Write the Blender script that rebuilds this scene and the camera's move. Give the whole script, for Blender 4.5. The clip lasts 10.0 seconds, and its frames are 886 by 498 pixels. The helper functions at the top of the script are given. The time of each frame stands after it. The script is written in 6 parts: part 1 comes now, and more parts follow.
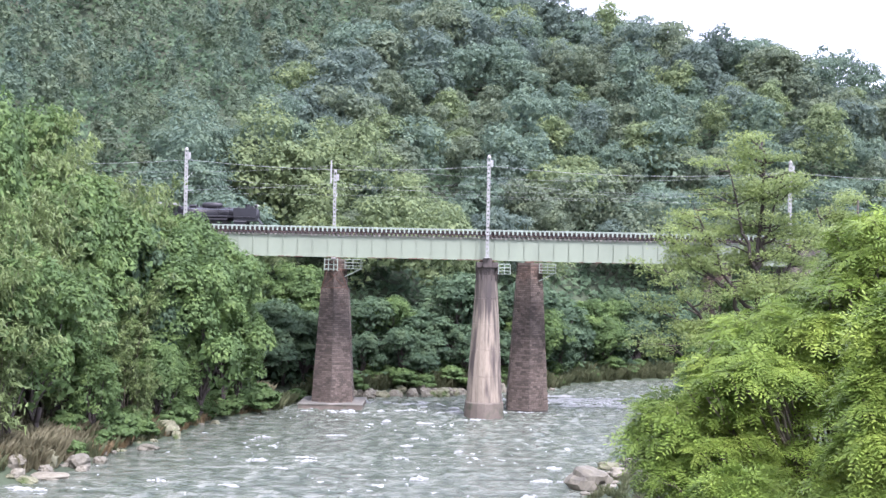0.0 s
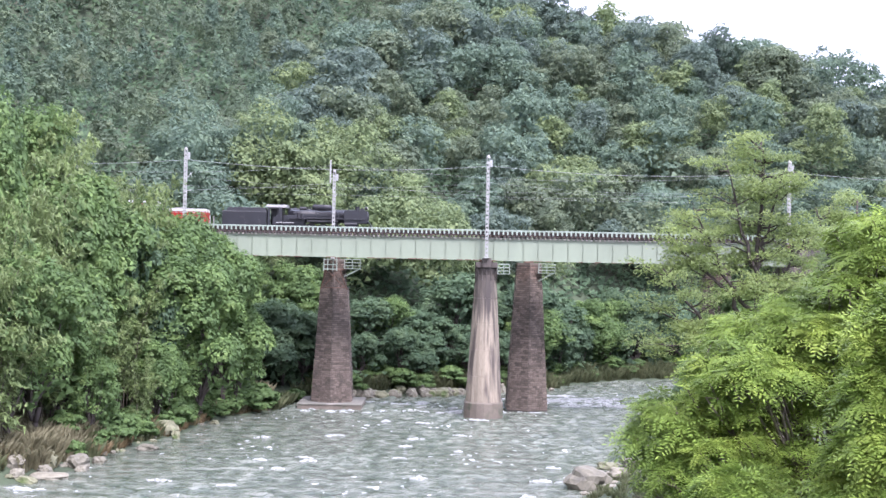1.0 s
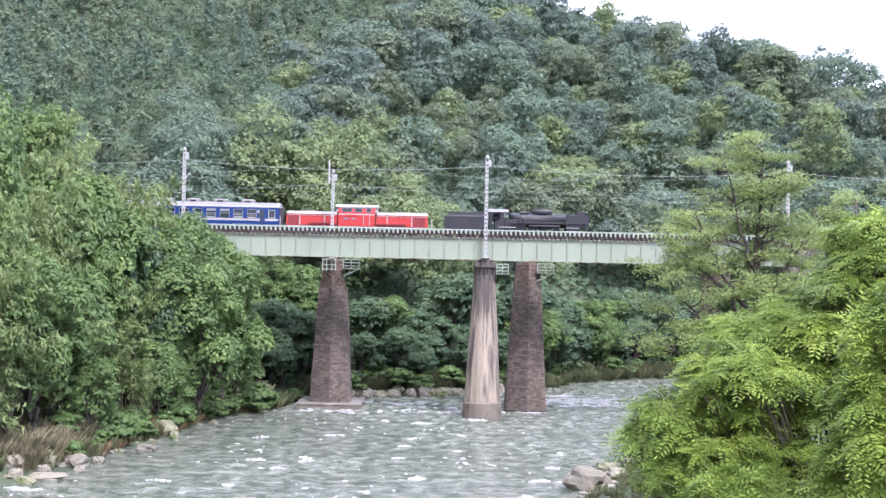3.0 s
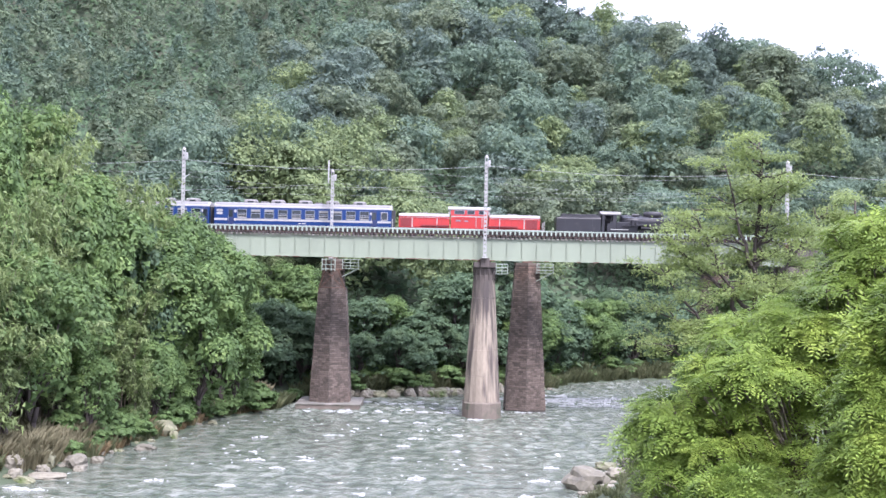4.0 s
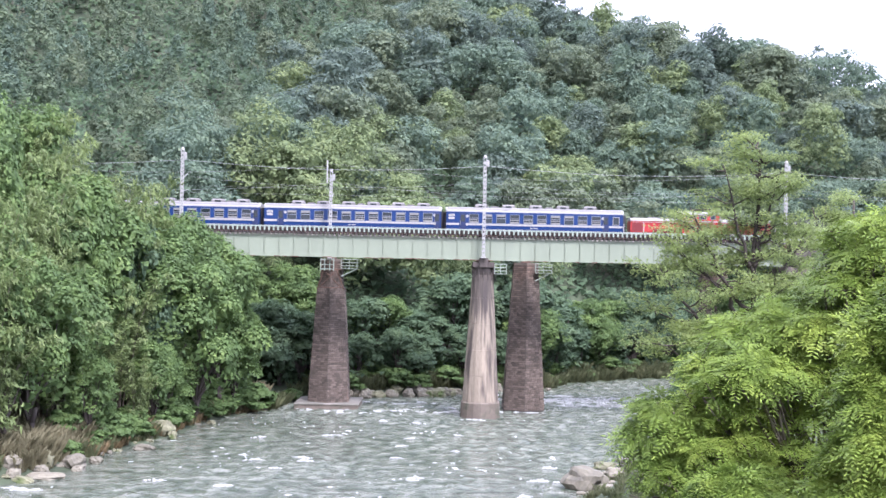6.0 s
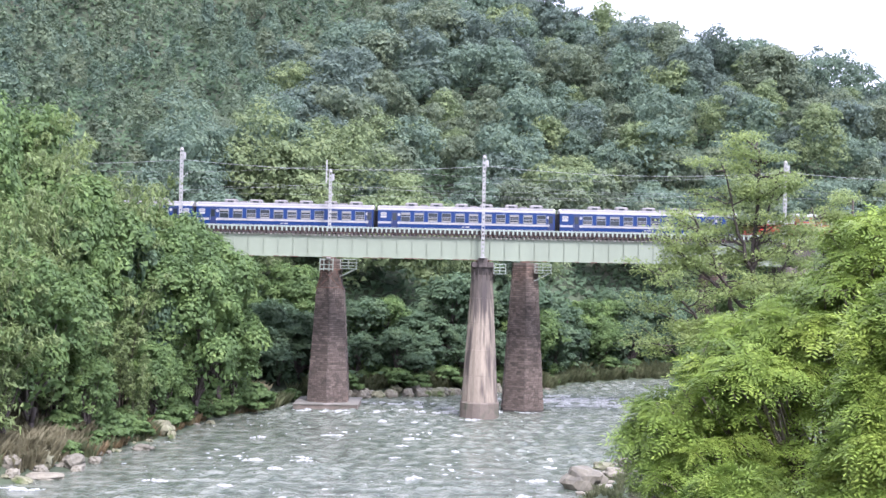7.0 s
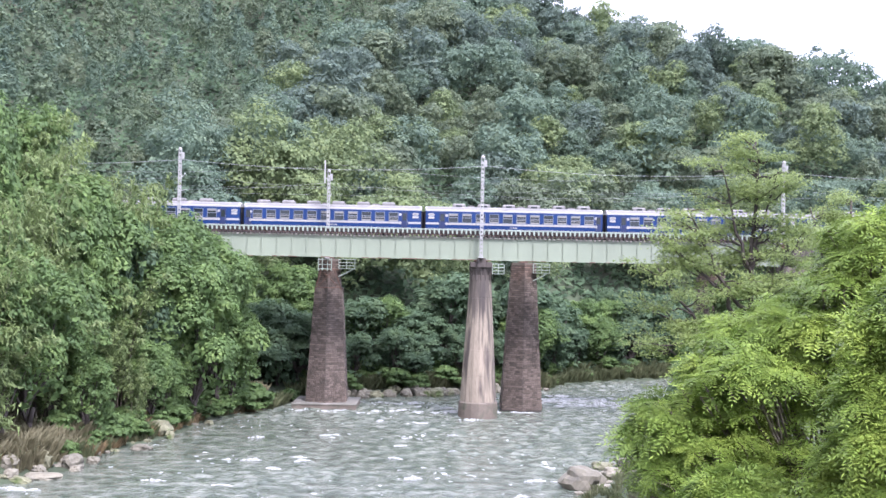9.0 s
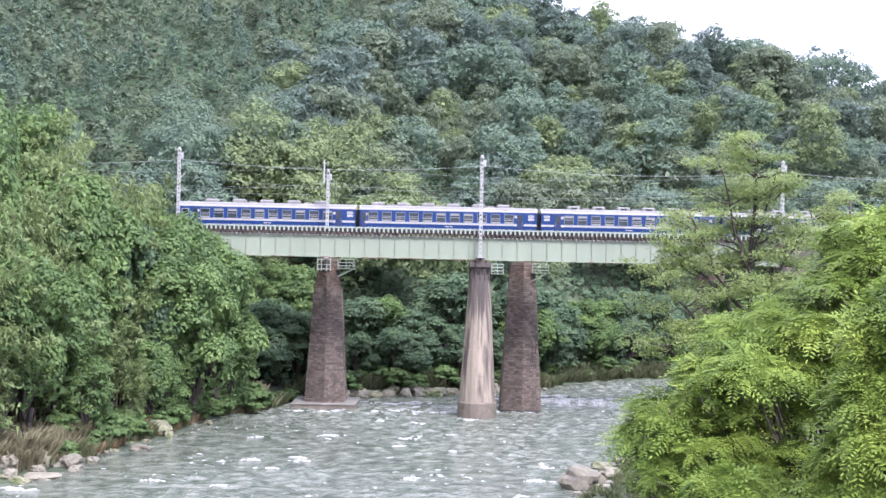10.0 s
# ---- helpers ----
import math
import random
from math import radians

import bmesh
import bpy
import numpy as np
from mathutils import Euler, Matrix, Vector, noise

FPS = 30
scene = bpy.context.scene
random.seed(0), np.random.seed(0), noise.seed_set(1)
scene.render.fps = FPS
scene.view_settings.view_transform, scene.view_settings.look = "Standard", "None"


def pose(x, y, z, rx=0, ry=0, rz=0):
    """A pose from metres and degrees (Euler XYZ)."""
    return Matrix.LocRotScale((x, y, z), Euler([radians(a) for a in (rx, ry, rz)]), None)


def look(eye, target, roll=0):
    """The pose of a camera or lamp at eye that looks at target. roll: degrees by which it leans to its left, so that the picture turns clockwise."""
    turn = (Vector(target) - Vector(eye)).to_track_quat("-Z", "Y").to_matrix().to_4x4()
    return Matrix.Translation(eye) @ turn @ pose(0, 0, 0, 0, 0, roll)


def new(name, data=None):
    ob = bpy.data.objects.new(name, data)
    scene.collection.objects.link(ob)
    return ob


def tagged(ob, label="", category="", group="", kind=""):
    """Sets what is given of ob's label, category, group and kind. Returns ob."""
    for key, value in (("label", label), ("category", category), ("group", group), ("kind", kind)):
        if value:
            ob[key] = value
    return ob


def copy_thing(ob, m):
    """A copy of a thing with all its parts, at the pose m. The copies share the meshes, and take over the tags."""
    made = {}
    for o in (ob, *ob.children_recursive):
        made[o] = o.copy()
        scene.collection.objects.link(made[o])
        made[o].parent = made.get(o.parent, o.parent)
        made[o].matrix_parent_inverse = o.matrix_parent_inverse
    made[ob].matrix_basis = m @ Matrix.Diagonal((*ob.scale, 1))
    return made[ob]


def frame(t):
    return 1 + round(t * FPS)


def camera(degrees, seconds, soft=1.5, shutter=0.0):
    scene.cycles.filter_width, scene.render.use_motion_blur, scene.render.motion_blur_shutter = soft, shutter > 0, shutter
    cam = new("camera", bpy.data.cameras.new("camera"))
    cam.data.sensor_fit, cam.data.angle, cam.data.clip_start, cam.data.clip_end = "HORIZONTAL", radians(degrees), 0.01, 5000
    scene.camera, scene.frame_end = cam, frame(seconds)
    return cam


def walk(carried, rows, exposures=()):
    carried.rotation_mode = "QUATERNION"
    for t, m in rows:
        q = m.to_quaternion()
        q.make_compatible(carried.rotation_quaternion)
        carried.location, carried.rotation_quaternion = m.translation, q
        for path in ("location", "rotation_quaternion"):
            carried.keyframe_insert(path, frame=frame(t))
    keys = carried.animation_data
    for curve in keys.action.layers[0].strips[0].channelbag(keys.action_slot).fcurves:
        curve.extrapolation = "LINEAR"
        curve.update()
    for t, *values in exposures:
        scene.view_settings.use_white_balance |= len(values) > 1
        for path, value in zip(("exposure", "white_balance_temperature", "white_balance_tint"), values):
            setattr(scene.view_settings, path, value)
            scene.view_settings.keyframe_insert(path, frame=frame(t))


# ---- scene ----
# The camera: a hand-held telephoto view from a high bank, turning slowly to the right.
EYE = (0.0, 0.0, 16.7)
cam = camera(38.2, 10.0, soft=1.5)


def view(right):
    """The camera's pose, turned to the right by that many degrees."""
    return pose(0, 0, 0, 0, 0, -right) @ Matrix.Translation(EYE) @ look((0, 0, 0), (0, 1, math.tan(radians(0.75))), 1.2)


walk(cam, [(0.0, view(0.0)), (1.0, view(0.031)), (2.5, view(0.071)), (4.0, view(0.112)), (5.5, view(0.155)),
           (7.0, view(0.205)), (8.5, view(0.255)), (10.0, view(0.311))])

# Bright overcast sky and a wide, weak sun.
SUN_HEIGHT, SUN_TURN = 52, 32
world = bpy.data.worlds.new("sky")
scene.world = world
world.use_nodes = True
wn, wl = world.node_tree.nodes, world.node_tree.links
sky = wn.new("ShaderNodeTexSky")
sky.sky_type, sky.sun_disc = "NISHITA", False
sky.sun_elevation, sky.sun_rotation = radians(SUN_HEIGHT), radians(180 + SUN_TURN)
sky.dust_density, sky.air_density = 6.0, 1.2
dim = wn.new("ShaderNodeVectorMath")
dim.operation, dim.inputs["Scale"].default_value = "SCALE", 0.12
haze = wn.new("ShaderNodeMix")
haze.data_type, haze.inputs["Factor"].default_value = "RGBA", 0.82
haze.inputs["B"].default_value = (0.85, 0.92, 1.04, 1)
wl.new(sky.outputs[0], dim.inputs[0])
wl.new(dim.outputs[0], haze.inputs["A"])
wl.new(haze.outputs["Result"], wn["Background"].inputs["Color"])
wn["Background"].inputs["Strength"].default_value = 1.0
sun = new("sun", bpy.data.lights.new("sun", "SUN"))
sun.data.energy, sun.data.angle, sun.data.color = 2.4, radians(16), (1.0, 0.97, 0.92)
# the sun stands behind the camera's shoulder, high
sd = Vector((math.sin(radians(SUN_TURN)) * math.cos(radians(SUN_HEIGHT)), -math.cos(radians(SUN_TURN)) * math.cos(radians(SUN_HEIGHT)), math.sin(radians(SUN_HEIGHT))))
sun.matrix_world = look(sd * 200, (0, 0, 0))
scene.view_settings.exposure = 1.82
scene.view_settings.use_white_balance = True
scene.view_settings.white_balance_temperature, scene.view_settings.white_balance_tint = 5950, 27


# ---- materials ----
def surface(name, base, rough=0.6, metal=0.0, dark=0.75, light=1.2, scale=2.0, bump=0.2, fine=18.0, per_piece=0.0, island=False, spec=0.5,
            stain=None, stretch=(1, 1, 1)):
    """A surface with a coarse and a fine variation of its colour, and a fine relief."""
    m = bpy.data.materials.new(name)
    m.use_nodes = True
    n, l = m.node_tree.nodes, m.node_tree.links
    bsdf = n["Principled BSDF"]
    co = n.new("ShaderNodeTexCoord")
    mapping = n.new("ShaderNodeMapping")
    mapping.inputs["Scale"].default_value = stretch
    l.new(co.outputs["Object"], mapping.inputs[0])
    big, small = n.new("ShaderNodeTexNoise"), n.new("ShaderNodeTexNoise")
    big.inputs["Scale"].default_value, big.inputs["Detail"].default_value = scale, 5
    small.inputs["Scale"].default_value, small.inputs["Detail"].default_value = fine, 3
    l.new(mapping.outputs[0], big.inputs[0])
    l.new(mapping.outputs[0], small.inputs[0])
    ramp = n.new("ShaderNodeValToRGB")
    ramp.color_ramp.elements[0].position, ramp.color_ramp.elements[1].position = 0.3, 0.7
    ramp.color_ramp.elements[0].color = (*[c * dark for c in base], 1)
    ramp.color_ramp.elements[1].color = (*[min(1, c * light) for c in base], 1)
    mixer = n.new("ShaderNodeMath")
    mixer.operation = "MULTIPLY_ADD"
    mixer.inputs[1].default_value = 0.35
    l.new(small.outputs["Fac"], mixer.inputs[0])
    half = n.new("ShaderNodeMath")
    half.operation = "MULTIPLY"
    half.inputs[1].default_value = 0.65
    l.new(big.outputs["Fac"], half.inputs[0])
    l.new(half.outputs[0], mixer.inputs[2])
    l.new(mixer.outputs[0], ramp.inputs[0])
    colour = ramp.outputs[0]
    if stain:
        spots = n.new("ShaderNodeTexNoise")
        spots.inputs["Scale"].default_value, spots.inputs["Detail"].default_value = stain[1], 6
        l.new(mapping.outputs[0], spots.inputs[0])
        cut = n.new("ShaderNodeMapRange")
        cut.inputs["From Min"].default_value, cut.inputs["From Max"].default_value = stain[2], stain[2] + 0.14
        l.new(spots.outputs["Fac"], cut.inputs[0])
        mx = n.new("ShaderNodeMix")
        mx.data_type = "RGBA"
        mx.inputs["B"].default_value = (*stain[0], 1)
        l.new(cut.outputs[0], mx.inputs["Factor"])
        l.new(colour, mx.inputs["A"])
        colour = mx.outputs["Result"]
    if per_piece:
        if island:
            src = n.new("ShaderNodeNewGeometry").outputs["Random Per Island"]
        else:
            src = n.new("ShaderNodeObjectInfo").outputs["Random"]
        rng = n.new("ShaderNodeMapRange")
        rng.inputs["To Min"].default_value, rng.inputs["To Max"].default_value = 1 - per_piece, 1 + per_piece
        l.new(src, rng.inputs[0])
        hsv = n.new("ShaderNodeHueSaturation")
        l.new(rng.outputs[0], hsv.inputs["Value"])
        l.new(colour, hsv.inputs["Color"])
        colour = hsv.outputs[0]
    l.new(colour, bsdf.inputs["Base Color"])
    bsdf.inputs["Roughness"].default_value, bsdf.inputs["Metallic"].default_value = rough, metal
    bsdf.inputs["Specular IOR Level"].default_value = spec
    if bump:
        bp = n.new("ShaderNodeBump")
        bp.inputs["Strength"].default_value, bp.inputs["Distance"].default_value = bump, 0.03
        l.new(mixer.outputs[0], bp.inputs["Height"])
        l.new(bp.outputs[0], bsdf.inputs["Normal"])
    return m


def leafage(name, deep, mid, tip, through_light=0.5, rough=0.46, patch_size=0.35, grain=3.2):
    """Leaves: every leaf takes its own green; part of the light passes through."""
    m = bpy.data.materials.new(name)
    m.use_nodes = True
    n, l = m.node_tree.nodes, m.node_tree.links
    bsdf, out = n["Principled BSDF"], n["Material Output"]
    geo = n.new("ShaderNodeNewGeometry")
    ramp = n.new("ShaderNodeValToRGB")
    ramp.color_ramp.elements[0].color, ramp.color_ramp.elements[1].color = (*deep, 1), (*tip, 1)
    e = ramp.color_ramp.elements.new(0.55)
    e.color = (*mid, 1)
    co, patch = n.new("ShaderNodeTexCoord"), n.new("ShaderNodeTexNoise")
    patch.inputs["Scale"].default_value, patch.inputs["Detail"].default_value = patch_size, 2
    l.new(co.outputs["Object"], patch.inputs[0])
    rng = n.new("ShaderNodeMapRange")
    rng.inputs["From Min"].default_value, rng.inputs["From Max"].default_value = 0.3, 0.7
    rng.inputs["To Min"].default_value, rng.inputs["To Max"].default_value = 0.0, 0.66
    l.new(patch.outputs["Fac"], rng.inputs[0])
    blend = n.new("ShaderNodeMath")
    blend.operation, blend.inputs[1].default_value = "MULTIPLY_ADD", 0.34
    l.new(geo.outputs["Random Per Island"], blend.inputs[0])
    l.new(rng.outputs[0], blend.inputs[2])
    l.new(blend.outputs[0], ramp.inputs[0])
    hsv = n.new("ShaderNodeHueSaturation")
    # single leaves within a tuft
    speck, fleck = n.new("ShaderNodeTexNoise"), n.new("ShaderNodeMapRange")
    speck.inputs["Scale"].default_value, speck.inputs["Detail"].default_value = grain, 3
    l.new(co.outputs["Object"], speck.inputs[0])
    fleck.inputs["From Min"].default_value, fleck.inputs["From Max"].default_value = 0.35, 0.65
    fleck.inputs["To Min"].default_value, fleck.inputs["To Max"].default_value = 0.8, 1.2
    l.new(speck.outputs["Fac"], fleck.inputs[0])
    l.new(fleck.outputs[0], hsv.inputs["Value"])
    l.new(ramp.outputs[0], hsv.inputs["Color"])
    l.new(hsv.outputs[0], bsdf.inputs["Base Color"])
    relief = n.new("ShaderNodeBump")
    relief.inputs["Strength"].default_value, relief.inputs["Distance"].default_value = 0.3, 0.3 / grain
    l.new(speck.outputs["Fac"], relief.inputs["Height"])
    l.new(relief.outputs[0], bsdf.inputs["Normal"])
    bsdf.inputs["Roughness"].default_value = rough
    bsdf.inputs["Specular IOR Level"].default_value = 0.16
    tr, mx = n.new("ShaderNodeBsdfTranslucent"), n.new("ShaderNodeMixShader")
    l.new(hsv.outputs[0], tr.inputs["Color"])
    mx.inputs[0].default_value = through_light
    l.new(bsdf.outputs[0], mx.inputs[1])
    l.new(tr.outputs[0], mx.inputs[2])
    l.new(mx.outputs[0], out.inputs["Surface"])
    return m


# Distance haze is put into these leaf colours, lighter and bluer than the bank's.
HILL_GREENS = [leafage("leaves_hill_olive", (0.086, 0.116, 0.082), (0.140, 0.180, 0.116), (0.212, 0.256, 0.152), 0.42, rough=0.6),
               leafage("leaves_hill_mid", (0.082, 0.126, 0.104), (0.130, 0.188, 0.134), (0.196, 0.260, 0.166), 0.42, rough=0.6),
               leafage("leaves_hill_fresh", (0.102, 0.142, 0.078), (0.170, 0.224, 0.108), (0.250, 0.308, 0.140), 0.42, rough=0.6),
               leafage("leaves_hill_haze_blue", (0.084, 0.120, 0.110), (0.126, 0.174, 0.140), (0.186, 0.238, 0.172), 0.42, rough=0.6),
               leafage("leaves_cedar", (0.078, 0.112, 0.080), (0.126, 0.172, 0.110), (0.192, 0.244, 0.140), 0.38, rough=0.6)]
LEAF_BANK = leafage("leaves_bank", (0.062, 0.104, 0.048), (0.118, 0.188, 0.068), (0.200, 0.286, 0.094), 0.42, rough=0.52)
LEAF_DARK = leafage("leaves_shady_bank", (0.056, 0.094, 0.062), (0.094, 0.150, 0.086), (0.146, 0.210, 0.108), 0.42, rough=0.55)
LEAF_DRY = leafage("leaves_dry_scrub", (0.128, 0.122, 0.072), (0.196, 0.182, 0.112), (0.270, 0.250, 0.160), 0.4, rough=0.7)
LEAF_BAMBOO = leafage("leaves_bamboo", (0.110, 0.150, 0.066), (0.170, 0.226, 0.092), (0.250, 0.320, 0.126), 0.42)
LEAF_WALNUT = leafage("leaves_walnut", (0.092, 0.152, 0.034), (0.172, 0.252, 0.050), (0.288, 0.368, 0.076), 0.34, patch_size=0.9, grain=14.0)
LEAF_ROBINIA = leafage("leaves_feathery", (0.150, 0.205, 0.085), (0.220, 0.285, 0.110), (0.320, 0.395, 0.135), 0.55)
GRASS_GREEN = leafage("grass_green", (0.078, 0.096, 0.050), (0.122, 0.140, 0.072), (0.180, 0.186, 0.104))
GRASS_DRY = leafage("grass_dry", (0.145, 0.119, 0.065), (0.242, 0.184, 0.105), (0.338, 0.260, 0.158))
BARK = surface("bark", (0.12, 0.1, 0.08), 0.9, dark=0.6, light=1.5, scale=1.5, bump=0.6, stretch=(1, 1, 0.25))
BARK_DARK = surface("bark_dark", (0.055, 0.045, 0.04), 0.9, dark=0.6, light=1.5, scale=1.5, bump=0.6, stretch=(1, 1, 0.25))
SOIL = surface("undergrowth_and_litter", (0.04, 0.055, 0.03), 0.95, dark=0.6, light=1.5, scale=0.25, bump=0.5, fine=3, stain=((0.06, 0.058, 0.038), 0.12, 0.57))
ROCK = surface("river_rock", (0.158, 0.147, 0.112), 0.85, dark=0.6, light=1.35, scale=0.9, bump=0.6, fine=6, per_piece=0.2, stain=((0.09, 0.085, 0.07), 0.7, 0.52))
ROCK_MOSS = surface("mossy_rock", (0.16, 0.16, 0.1), 0.9, dark=0.5, light=1.4, scale=0.8, bump=0.6, fine=6, stain=((0.07, 0.1, 0.03), 0.6, 0.5))
GIRDER_GREEN = surface("pale_green_paint", (0.188, 0.222, 0.166), 0.5, dark=0.9, light=1.08, scale=0.35, bump=0.05, fine=5, stain=((0.178, 0.21, 0.16), 0.5, 0.58), stretch=(1, 1, 0.35))
RAIL_PAINT = surface("pale_green_rail", (0.25, 0.3, 0.255), 0.5, dark=0.9, light=1.06, scale=0.6, bump=0.05)
STEEL_WHITE = surface("white_weathered_paint", (0.31, 0.315, 0.31), 0.5, dark=0.85, light=1.08, scale=0.8, bump=0.08, stain=((0.35, 0.3, 0.24), 1.4, 0.62))
RUST = surface("rusty_steel", (0.13, 0.075, 0.055), 0.85, dark=0.6, light=1.4, scale=2, bump=0.3)
SLEEPER = surface("old_sleeper_timber", (0.055, 0.042, 0.04), 0.9, dark=0.6, light=1.5, scale=2, bump=0.4, per_piece=0.35)
SLEEPER_END = surface("bleached_tie_end", (0.2, 0.185, 0.17), 0.9, dark=0.7, light=1.3, scale=4, bump=0.3, per_piece=0.3)
BRICK = surface("dark_red_brick", (0.112, 0.089, 0.073), 0.9, dark=0.65, light=1.35, scale=0.5, bump=0.5, fine=9, per_piece=0.42, stain=((0.135, 0.092, 0.07), 0.3, 0.54))
BRICK_JOINED = surface("dark_red_brick_wall", (0.112, 0.089, 0.073), 0.9, dark=0.65, light=1.35, scale=0.5, bump=0.5, fine=9, per_piece=0.42, island=True, stain=((0.135, 0.092, 0.07), 0.3, 0.54))
MORTAR = surface("sooty_mortar", (0.055, 0.048, 0.045), 0.95, dark=0.7, light=1.2, scale=1.5, bump=0.4)
CONCRETE = surface("weathered_concrete", (0.24, 0.204, 0.158), 0.9, dark=0.65, light=1.3, scale=0.6, bump=0.35, fine=7, stain=((0.075, 0.062, 0.055), 0.55, 0.5), stretch=(1.6, 1.6, 0.22))


def streaked(m, ink, low, high, width):
    """Dark runs down a face: narrow streaks, thick under the top at high and dying out towards low."""
    n, l = m.node_tree.nodes, m.node_tree.links
    bsdf = n["Principled BSDF"]
    was = bsdf.inputs["Base Color"].links[0].from_socket
    co, mp, tex, xyz = n.new("ShaderNodeTexCoord"), n.new("ShaderNodeMapping"), n.new("ShaderNodeTexNoise"), n.new("ShaderNodeSeparateXYZ")
    mp.inputs["Scale"].default_value = (1 / width, 1 / width, 0.05)
    tex.inputs["Scale"].default_value, tex.inputs["Detail"].default_value = 1.0, 3
    l.new(co.outputs["Object"], mp.inputs[0])
    l.new(mp.outputs[0], tex.inputs[0])
    l.new(co.outputs["Object"], xyz.inputs[0])
    reach, cut = n.new("ShaderNodeMapRange"), n.new("ShaderNodeMapRange")
    reach.inputs["From Min"].default_value, reach.inputs["From Max"].default_value = low, high
    reach.inputs["To Min"].default_value, reach.inputs["To Max"].default_value = 0.0, 0.34
    l.new(xyz.outputs["Z"], reach.inputs[0])
    add = n.new("ShaderNodeMath")
    l.new(tex.outputs["Fac"], add.inputs[0])
    l.new(reach.outputs[0], add.inputs[1])
    cut.inputs["From Min"].default_value, cut.inputs["From Max"].default_value = 0.62, 0.78
    cut.inputs["To Max"].default_value = 0.85
    l.new(add.outputs[0], cut.inputs[0])
    mx = n.new("ShaderNodeMix")
    mx.data_type = "RGBA"
    mx.inputs["B"].default_value = (*ink, 1)
    l.new(cut.outputs[0], mx.inputs["Factor"])
    l.new(was, mx.inputs["A"])
    l.new(mx.outputs["Result"], bsdf.inputs["Base Color"])


streaked(CONCRETE, (0.05, 0.043, 0.04), 6.5, 16.5, 0.3)
CONCRETE_DARK = surface("stained_concrete_base", (0.125, 0.104, 0.084), 0.8, dark=0.7, light=1.25, scale=0.8, bump=0.35, fine=7, stain=((0.07, 0.075, 0.05), 0.7, 0.55))
DARK_STONE = surface("dark_pier_stone", (0.062, 0.052, 0.047), 0.85, dark=0.6, light=1.5, scale=1.2, bump=0.4, fine=8, stretch=(2, 2, 0.4))
CONCRETE_PALE = surface("pale_concrete", (0.118, 0.114, 0.096), 0.9, dark=0.8, light=1.15, scale=0.8, bump=0.3, stain=((0.2, 0.18, 0.16), 0.8, 0.58))
WIRE = surface("wire", (0.3, 0.32, 0.32), 0.5, 0.2, bump=0)
ENGINE_BLACK = surface("sooty_black_paint", (0.009, 0.0095, 0.013), 0.45, dark=0.7, light=1.5, scale=1.2, bump=0.1, stain=((0.03, 0.027, 0.03), 1.0, 0.6))
ENGINE_GREY = surface("dusty_dark_steel", (0.022, 0.022, 0.026), 0.5, 0.2, dark=0.7, light=1.5, scale=1.5, bump=0.1)
BRASS = surface("polished_brass", (0.6, 0.4, 0.15), 0.3, 0.9, bump=0.02)
RED = surface("vermilion_paint", (0.33, 0.022, 0.02), 0.35, dark=0.88, light=1.1, scale=0.5, bump=0.03, stain=((0.5, 0.05, 0.035), 0.7, 0.6))
RED_DARK = surface("red_louvre_paint", (0.18, 0.02, 0.022), 0.5, dark=0.8, light=1.1, scale=0.7, bump=0.05)
CREAM = surface("white_line_paint", (0.29, 0.287, 0.28), 0.4, dark=0.92, light=1.04, scale=0.8, bump=0.03)
ROOF_GREY = surface("light_grey_roof", (0.15, 0.147, 0.146), 0.55, dark=0.85, light=1.1, scale=0.8, bump=0.05, stain=((0.22, 0.21, 0.2), 0.8, 0.58))
BLUE = surface("deep_blue_paint", (0.005, 0.027, 0.108), 0.38, spec=0.3, dark=0.9, light=1.12, scale=0.4, bump=0.03)
BLUE_DOOR = surface("blue_door_paint", (0.005, 0.015, 0.065), 0.45, dark=0.9, light=1.1, scale=0.5, bump=0.03)
UNDER = surface("black_underframe", (0.03, 0.03, 0.032), 0.7, dark=0.7, light=1.4, scale=1.5, bump=0.2)
ALU = surface("window_aluminium", (0.15, 0.17, 0.2), 0.4, 0.3, bump=0.02)
CURTAIN = surface("pale_curtain", (0.2, 0.198, 0.19), 0.9, dark=0.85, light=1.1, scale=3, bump=0.1)
GLASS = surface("dark_window_glass", (0.016, 0.022, 0.026), 0.1, dark=0.6, light=1.5, scale=0.6, bump=0, spec=0.4)
LAMP_GLASS = surface("lamp_glass", (0.8, 0.78, 0.7), 0.2, bump=0)
FOAM = surface("white_water", (0.31, 0.325, 0.32), 0.85, dark=0.85, light=1.1, scale=3, bump=0.8, fine=14)


